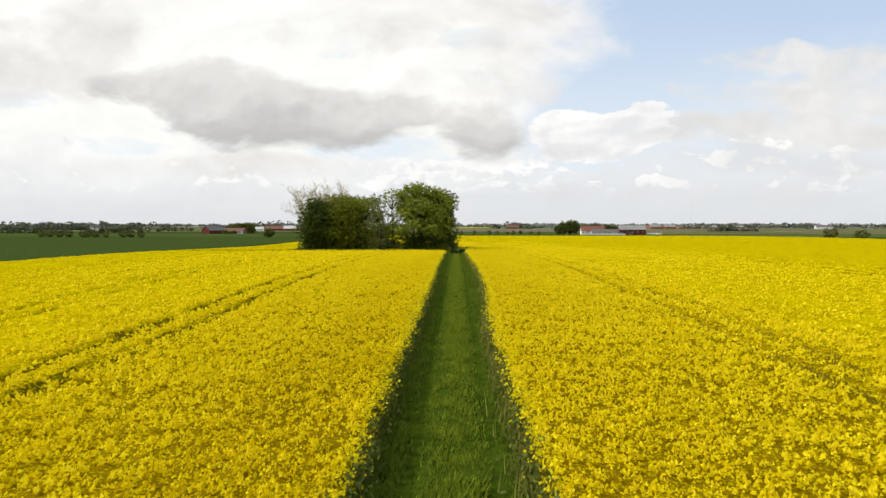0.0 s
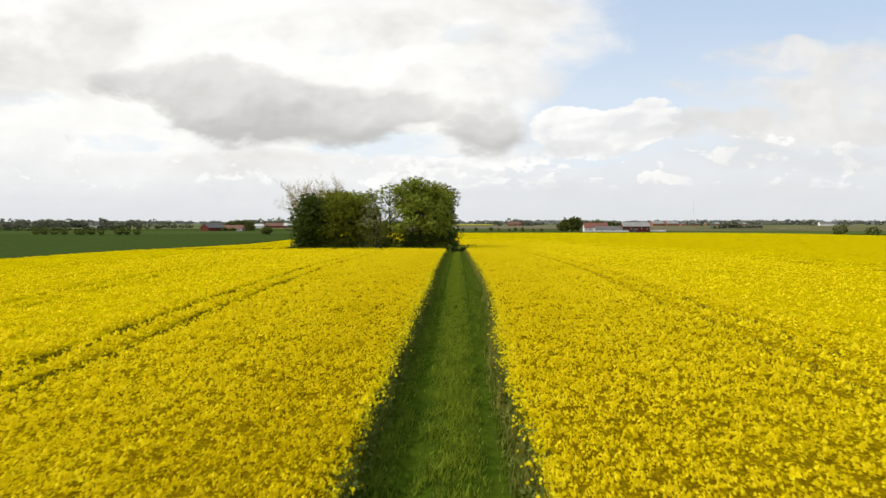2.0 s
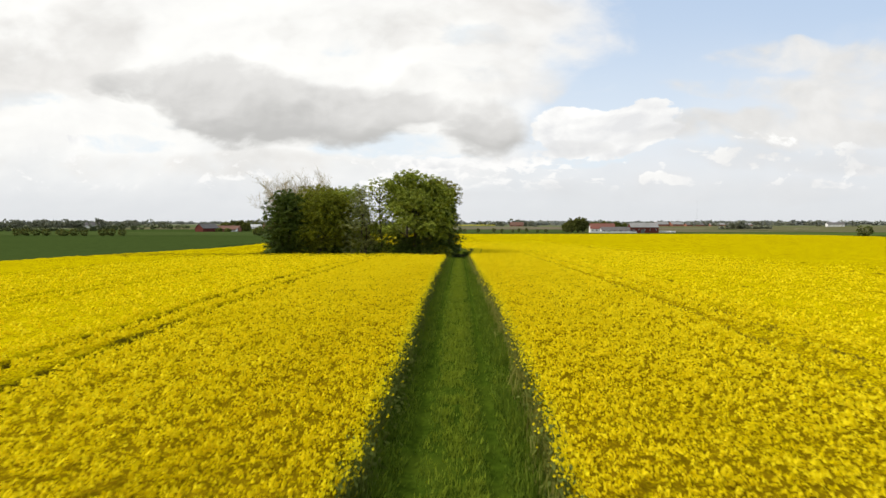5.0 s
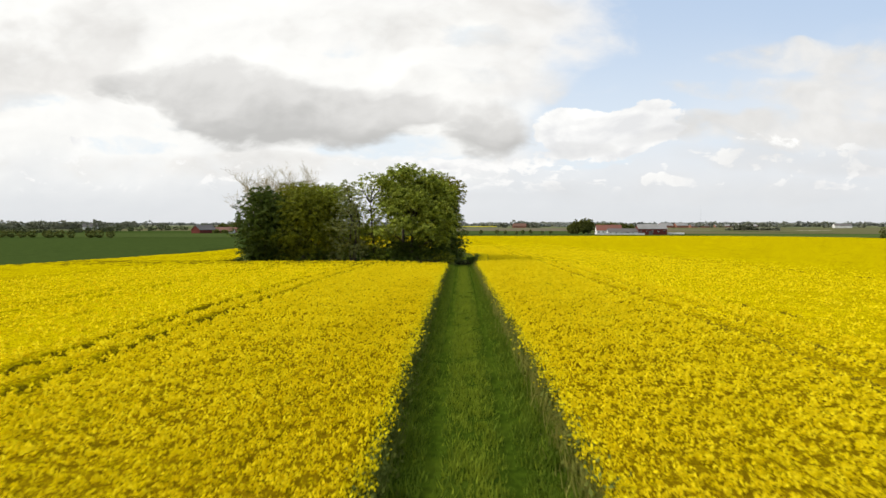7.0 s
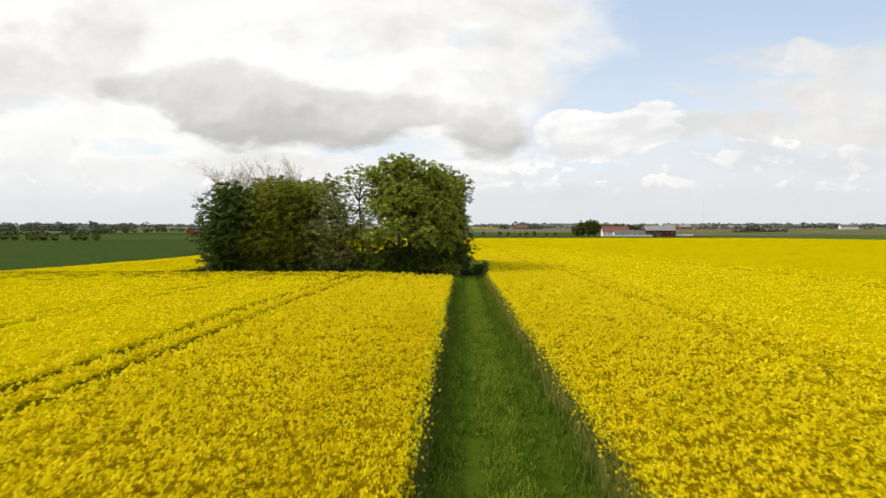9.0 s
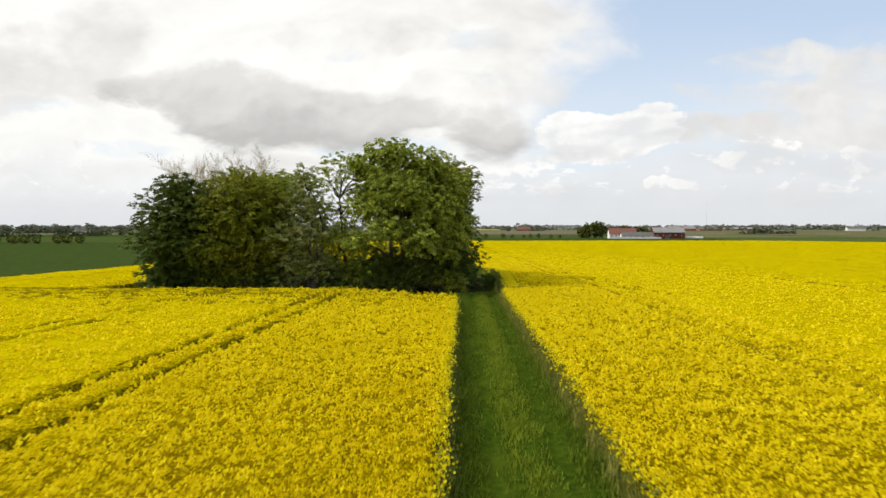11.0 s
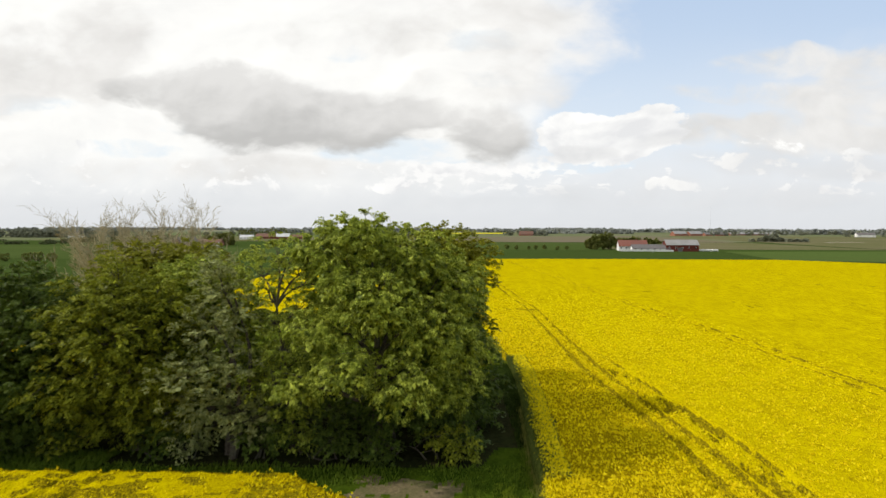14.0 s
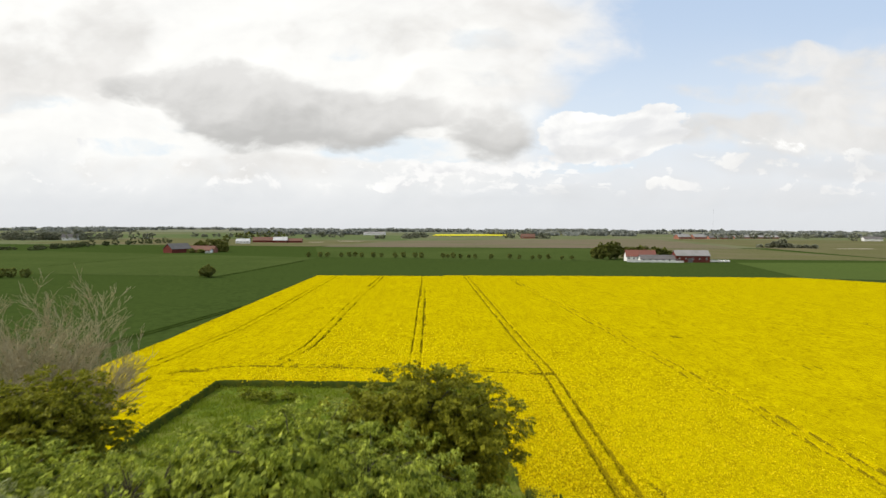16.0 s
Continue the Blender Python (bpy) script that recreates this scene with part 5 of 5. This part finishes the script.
def building(name, label, at, turn, long, deep, eave, ridge, wall, roof, windows=0, door=None, chimney=False, gable=None, base=None):
    """A gabled house or barn; its long front faces -y before the turn."""
    x, y = at
    root = tagged(new(name), label, "building", "farm buildings")
    root.matrix_basis = pose(x, y, float(land(np.array(x), np.array(y))) - 0.15, 0, 0, turn)
    l, d = long / 2, deep / 2
    bm = bmesh.new()
    ends = []
    for s in (-1, 1):
        ends.append([bm.verts.new((s * l, p, q)) for p, q in ((-d, 0), (d, 0), (d, eave), (0, ridge - 0.25), (-d, eave))])
    a, b = ends
    bm.faces.new(a), bm.faces.new(b[::-1])
    for i in range(5):
        bm.faces.new((a[i], b[i], b[(i + 1) % 5], a[(i + 1) % 5]))
    bmesh.ops.recalc_face_normals(bm, faces=bm.faces)
    part("wall", bm, wall, root)
    slope = (ridge - eave) / d
    for s in (-1, 1):
        bm = bmesh.new()
        over, t = 0.5, 0.22
        pts = [(s * (d + over), eave - slope * over), (0, ridge), (0, ridge + t), (s * (d + over), eave - slope * over + t)]
        e = [[bm.verts.new((q * (l + 0.4), p[0], p[1])) for p in pts] for q in (-1, 1)]
        bm.faces.new(e[0]), bm.faces.new(e[1][::-1])
        for i in range(4):
            bm.faces.new((e[0][i], e[1][i], e[1][(i + 1) % 4], e[0][(i + 1) % 4]))
        bmesh.ops.recalc_face_normals(bm, faces=bm.faces)
        part("roof", bm, roof, root)
    for i in range(windows):
        wx = -l + long * (i + 0.5) / windows
        bm = bmesh.new()
        wz = eave * 0.45
        for q0, q1, r0, r1 in ((wx - 0.65, wx + 0.65, wz - 0.08, wz), (wx - 0.65, wx + 0.65, wz + 1.3, wz + 1.38), (wx - 0.65, wx - 0.57, wz, wz + 1.3), (wx + 0.57, wx + 0.65, wz, wz + 1.3), (wx - 0.03, wx + 0.03, wz, wz + 1.3)):
            slab(bm, q0, q1, -d - 0.08, -d + 0.02, r0, r1)
        w = part("window", bm, M["white_wall"], root)
        bm = bmesh.new()
        slab(bm, wx - 0.57, wx + 0.57, -d - 0.03, -d + 0.01, wz, wz + 1.3)
        part("pane", bm, M["glass"], w)
    if door:
        bm = bmesh.new()
        slab(bm, door[0] - door[1] / 2, door[0] + door[1] / 2, -d - 0.06, -d + 0.02, 0.1, door[2])
        part("door", bm, M["dark_roof"], root)
    if gable:
        bm = bmesh.new()
        slab(bm, -l - 0.06, -l + 0.02, -d * 0.7, d * 0.7, 0.1, gable)
        part("gable_door", bm, M["white_wall"], root)
    if base:
        bm = bmesh.new()
        slab(bm, -l - 0.07, l + 0.07, -d - 0.07, d + 0.07, 0, base)
        part("plinth", bm, M["white_wall"], root, "white plinth")
    if chimney:
        bm = bmesh.new()
        slab(bm, -0.5 + l * 0.3, 0.4 + l * 0.3, -0.45, 0.45, ridge - 0.6, ridge + 1.4)
        part("chimney", bm, M["brick_wall"], root)
    return root


def far_tree(name, label, at, high, wide, mat, seed, leaf=0.8, clumps=70, group="", category="tree"):
    """A tree seen from far off: trunk and an uneven crown of leaf clumps."""
    r = np.random.default_rng(seed)
    x, y = at
    root = tagged(new(name), label, category, group)
    root.location = (x, y, float(land(np.array(x), np.array(y))))
    bm = bmesh.new()
    tube(bm, [(0, 0, -0.2), (0.1, 0, high * 0.35), (0, 0.1, high * 0.6)], [high * 0.03, high * 0.022, high * 0.012], 6)
    part("trunk", bm, M["bark"], root)
    d = unit(r.normal(0, 1, (clumps, 3)))
    lump = 1 + 0.25 * np.sin(d[:, :1] * 5 + seed) * np.cos(d[:, 1:2] * 4 + seed * 2)
    c = d * (wide / 2, wide / 2, high * 0.44) * lump * r.uniform(0.5, 1, (clumps, 1)) ** 0.5 + (0, 0, high * 0.54)
    v, f = leaf_cloud(c, d, 14, leaf * 0.5, leaf * 1.1, r, 0.2, 0.9)
    v[:, 2] = np.maximum(v[:, 2], 0.05)
    mesh_object("crown", v, f, mat, root)
    return root


def build_farms():
    # the white farm with the red barn
    building("farmhouse", "white farmhouse with a red tiled roof", (164.5, 614), -4, 25, 9.5, 4.6, 9.6, M["white_wall"], M["red_roof"], 6, (1.5, 1.4, 2.4), True)
    building("outbuilding", "low white outbuilding with a grey roof", (176.0, 601), -4, 32, 8, 2.8, 6.0, M["white_wall"], M["dark_roof"], 6, (3, 2.4, 2.4))
    building("barn", "red wooden barn with a grey roof", (203.0, 601), -2, 28, 11, 6.0, 10.2, M["red_wall"], M["grey_roof"], 5, (-2, 4, 3.6), gable=2.4)
    bm = bmesh.new()
    slab(bm, -23, 23, -0.2, 0.2, 0, 1.5), slab(bm, -23.1, 23.1, -0.28, 0.28, 1.5, 1.62)
    wall = part("garden_wall", bm, M["white_wall"], None)
    wall.matrix_basis = pose(171, 594.5, float(land(np.array(171.0), np.array(594.5))) - 0.1, 0, 0, -4)
    tagged(wall, "low white garden wall before the farm", "wall")
    r = np.random.default_rng(5)
    for i in range(9):
        bm = bmesh.new()
        bmesh.ops.create_cone(bm, cap_ends=True, segments=14, radius1=0.95, radius2=0.95, depth=1.7, matrix=pose(0, 0, 0.95, 0, 90, 0))
        bmesh.ops.bevel(bm, geom=[e for e in bm.edges if len(e.link_faces) == 2 and e.calc_face_angle() > 1], offset=0.12, segments=2, affect="EDGES")
        b = part("silage_bale", bm, M["white_wall"], None)
        x, y = 220.5 + 1.9 * i, 602 + r.normal(0, 0.8)
        b.matrix_basis = pose(x, y, float(land(np.array(x), np.array(y))) - 0.02, 0, 0, 90 + r.normal(0, 6))
        tagged(b, "round silage bale wrapped in white film", "bale", "silage bales beside the barn")
    for i, (x, y, h, w) in enumerate(((139, 640, 14.5, 13), (145, 636, 16, 13), (151, 642, 15.5, 12), (134, 645, 10.5, 9), (166, 650, 11, 13), (180, 655, 12, 14), (193, 657, 11, 12), (203, 660, 9.5, 11))):
        far_tree("farm_tree", "dark green leafy tree beside the white farm", (x, y), h, w, M["leaf_farm"], 60 + i, 0.75, 230, "trees round the white farm")
    # the red farm
    building("barn", "red wooden barn standing gable on", (-300, 728), 62, 24, 15, 4.6, 10.0, M["red_wall"], M["dark_roof"], 0, None)
    building("farmhouse", "brick farmhouse with a weathered red roof", (-276, 737), -8, 30, 8.5, 3.4, 7.4, M["brick_wall"], M["old_roof"], 6, (2, 1.4, 2.3), True)
    building("cottage", "small white cottage beside the brick farmhouse", (-266, 729), -8, 7, 6, 2.8, 5.2, M["white_wall"], M["old_roof"], 2)
    for i, (x, y, h, w) in enumerate(((-286, 752, 12, 13), (-277, 757, 14, 14), (-268, 756, 14, 13), (-260, 752, 12, 10), (-282, 722, 4, 6), (-272, 722, 3.5, 6), (-255, 748, 9, 6))):
        far_tree("farm_tree", "dark leafy tree beside the red farm", (x, y), h, w, M["leaf_farm"], 80 + i, 0.8, 170, "trees round the red farm")
    # the far farm with the long red barn
    building("farmhouse", "white farmhouse with a grey roof, far off", (-351, 1055), 10, 22, 10, 4.0, 8.0, M["white_wall"], M["pale_roof"], 4)
    building("barn", "long red barn with a weathered red roof", (-332, 1120), 6, 48, 13, 4, 9.5, M["red_wall"], M["old_roof"], 0)
    building("barn", "red barn with a pale metal roof", (-304, 1108), 6, 24, 12, 4.5, 10, M["red_wall"], M["pale_roof"], 0)
    building("barn", "low red barn with a weathered red roof", (-279, 1112), 6, 24, 11, 3.6, 7.5, M["red_wall"], M["old_roof"], 0)
    for i, (x, y, h, w) in enumerate(((-390, 1140, 17, 20), (-374, 1145, 18, 18), (-352, 1150, 20, 20), (-338, 1155, 21, 18), (-318, 1150, 19, 16), (-410, 1130, 12, 14))):
        far_tree("farm_tree", "tall dark tree behind the long red barn", (x, y), h, w, M["leaf_farm"], 100 + i, 0.9, 80, "trees round the far farm")
    # scattered farms further off
    building("farmhouse", "white house among trees, far off", (-735, 1185), 20, 26, 10, 6, 12, M["white_wall"], M["dark_roof"], 4)
    building("farmhouse", "far farmhouse with a red roof among trees", (196, 1568), 0, 36, 12, 5, 12, M["brick_wall"], M["old_roof"], 5)
    building("barn", "far farm shed with a pale roof", (610, 1610), 12, 36, 22, 6, 13, M["brick_wall"], M["grey_roof"])
    building("barn", "far farm shed with a pale roof", (652, 1612), 12, 36, 22, 6, 13, M["brick_wall"], M["grey_roof"])
    building("livestock_shed", "long low far shed with a pale roof", (868, 1735), 3, 130, 20, 4, 9, M["brick_wall"], M["grey_roof"])
    building("farmhouse", "far white house with a dark roof", (1010, 1480), -10, 40, 14, 6, 11, M["white_wall"], M["dark_roof"], 4)
    building("livestock_shed", "long low far shed with a pale roof", (-255, 1960), 0, 70, 18, 6, 11, M["white_wall"], M["grey_roof"])
    building("livestock_shed", "far grey shed at the edge of a field", (720, 1640), 4, 60, 18, 4, 9, M["brick_wall"], M["dark_roof"])
    # a thin radio mast on the horizon
    bm = bmesh.new()
    tube(bm, [(0, 0, 0), (0, 0, 70), (0, 0, 130)], [0.28, 0.22, 0.14], 6)
    mast = part("radio_mast", bm, M["steel"], None)
    mast.location = (1290, 2900, -6.2)
    tagged(mast, "thin grey radio mast on the horizon", "mast")


build_farms()


def build_shrubs():
    r = np.random.default_rng(9)
    xs = (-136, -125, -118, -106, -99, -93, -86, -75, -67.5, -54, -46, -35, -28.5, -8.4, -4, 1.1, 7.9, 15.8, 21.5, 35.7, 53, 61.5, 73, 80, 89, 99.4, 109)
    first = [far_tree("shrub", "round clipped shrub in a row along the field edge", (x0, 650), 4.6, 4.4, M["leaf_farm"], 120 + i, 0.34, 70, "row of shrubs along the field edge", "shrub") for i, x0 in enumerate(xs[:3])]
    for i, x in enumerate(xs[3:]):
        y = 644 - 0.13 * x + r.normal(0, 3)
        s = r.uniform(0.75, 1.1)
        copy_thing(first[i % 3], Matrix.Translation((x, y, float(land(np.array(x), np.array(y))))) @ Matrix.Rotation(r.uniform(0, 6), 4, "Z") @ Matrix.Scale(s, 4))
    lone = far_tree("shrub", "lone dark round bush standing in the wheat", (-131, 420), 6.2, 8.2, M["leaf_farm"], 130, 0.4, 220, "", "shrub")
    left = far_tree("shrub", "olive round bush standing in the wheat field", (-306, 424), 5.0, 6.0, M["leaf_farm"], 131, 0.36, 90, "bushes in the wheat field", "shrub")
    for x, y, s in ((-299, 424, 1.0), (-292, 424, 0.9), (-283, 422, 0.95), (-272, 421, 0.95), (-262, 410, 0.8), (-254, 408, 1.0), (-246, 407, 0.85), (-234, 408, 0.95), (-229, 409, 1.0), (-222, 410, 0.9)):
        copy_thing(left, Matrix.Translation((x, y, float(land(np.array(x), np.array(y))))) @ Matrix.Rotation(r.uniform(0, 6), 4, "Z") @ Matrix.Scale(s, 4))
    right = far_tree("shrub", "dark round bush at the end of the rapeseed", (263, 378), 6.6, 9.5, M["leaf_farm"], 133, 0.4, 130, "bushes at the field's end", "shrub")
    copy_thing(right, Matrix.Translation((262, 348, float(land(np.array(262.0), np.array(348.0))))) @ Matrix.Rotation(2, 4, "Z") @ Matrix.Scale(0.85, 4))


build_shrubs()


def woods(name, label, places, mat, leaf, seed, count=8):
    """Far woods and hedges as one mass of leaf clumps: places are rows of x, y, height, width."""
    r = np.random.default_rng(seed)
    places = np.asarray(places, float)
    k = 34
    d = unit(r.normal(0, 1, (len(places) * k, 3)))
    p = np.repeat(places, k, 0)
    c = np.stack([p[:, 0], p[:, 1], land(p[:, 0], p[:, 1]) + p[:, 2] * 0.5], -1) + d * np.stack([p[:, 3] / 2, p[:, 3] / 2, p[:, 2] * 0.46], -1) * r.uniform(0.5, 1, (len(p), 1)) ** 0.5
    v, f = leaf_cloud(c, d, count, leaf * 0.32, leaf, r, 0.1, 0.9)
    ob = mesh_object(name, v, f, mat)
    return tagged(ob, label, "woodland", kind="stuff")


def belt(a, b, step, high, wide, r, jitter=6.0):
    a, b = np.array(a, float), np.array(b, float)
    n = max(2, int(np.hypot(*(b - a)) / step))
    p = a + (b - a) * np.linspace(0, 1, n)[:, None] + r.normal(0, jitter, (n, 2))
    return [(x, y, high * r.uniform(0.6, 1.15), wide * r.uniform(0.8, 1.3)) for x, y in p]


def build_woods():
    r = np.random.default_rng(3)
    hedge = belt((-492, 768), (-500, 872), 7, 6.5, 9, r, 2) + belt((-560, 770), (-512, 764), 7, 6, 8, r, 2) + belt((-640, 790), (-565, 772), 8, 7, 9, r, 2)
    woods("hedge", "dark hedge between the fields", hedge, M["leaf_far_haze"], 0.9, 1)
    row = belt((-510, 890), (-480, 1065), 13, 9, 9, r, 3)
    woods("hedgerow", "row of small hedgerow trees", row, M["leaf_far_haze"], 1.0, 2)
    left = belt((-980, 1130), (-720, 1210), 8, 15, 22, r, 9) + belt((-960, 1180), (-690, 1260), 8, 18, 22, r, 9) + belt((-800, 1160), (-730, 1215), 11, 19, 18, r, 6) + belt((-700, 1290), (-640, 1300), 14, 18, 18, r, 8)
    woods("woodland", "dark leafy wood on the horizon", left, M["leaf_copse_haze"], 1.7, 3, 11)
    mid = belt((-372, 1530), (-300, 1600), 16, 13, 18, r) + belt((-180, 1440), (-165, 1445), 8, 12, 12, r, 3) + belt((-112, 1455), (-75, 1680), 20, 15, 20, r, 5) + belt((146, 1580), (176, 1590), 10, 22, 20, r, 4) + belt((205, 1590), (240, 1560), 9, 18, 18, r, 4) + belt((-640, 1500), (-420, 1560), 22, 12, 18, r)
    woods("copse", "small far copse of trees", mid, M["leaf_copse_haze"], 1.8, 4, 10)
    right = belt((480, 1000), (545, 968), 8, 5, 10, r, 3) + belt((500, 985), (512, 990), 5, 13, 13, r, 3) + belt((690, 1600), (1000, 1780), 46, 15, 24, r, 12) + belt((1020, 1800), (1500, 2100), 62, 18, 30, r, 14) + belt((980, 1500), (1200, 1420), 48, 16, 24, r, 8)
    woods("copse", "small far copse of trees", right, M["leaf_copse_haze"], 1.9, 5, 10)
    far = []
    for _ in range(46):
        y = r.uniform(1900, 4200)
        x = r.uniform(-0.95, 0.95) * y
        ln = r.uniform(120, 520)
        far += belt((x, y), (x + ln, y + r.normal(0, 60)), 30, 9 + 0.0016 * y, 36, r, 14)
    far += belt((-3600, 4400), (3700, 4450), 75, 7, 70, r, 60)
    woods("far_woods", "belts of trees along the horizon, greyed in colour for haze", far, M["leaf_distant_haze"], 6.5, 6, 3)


build_woods()
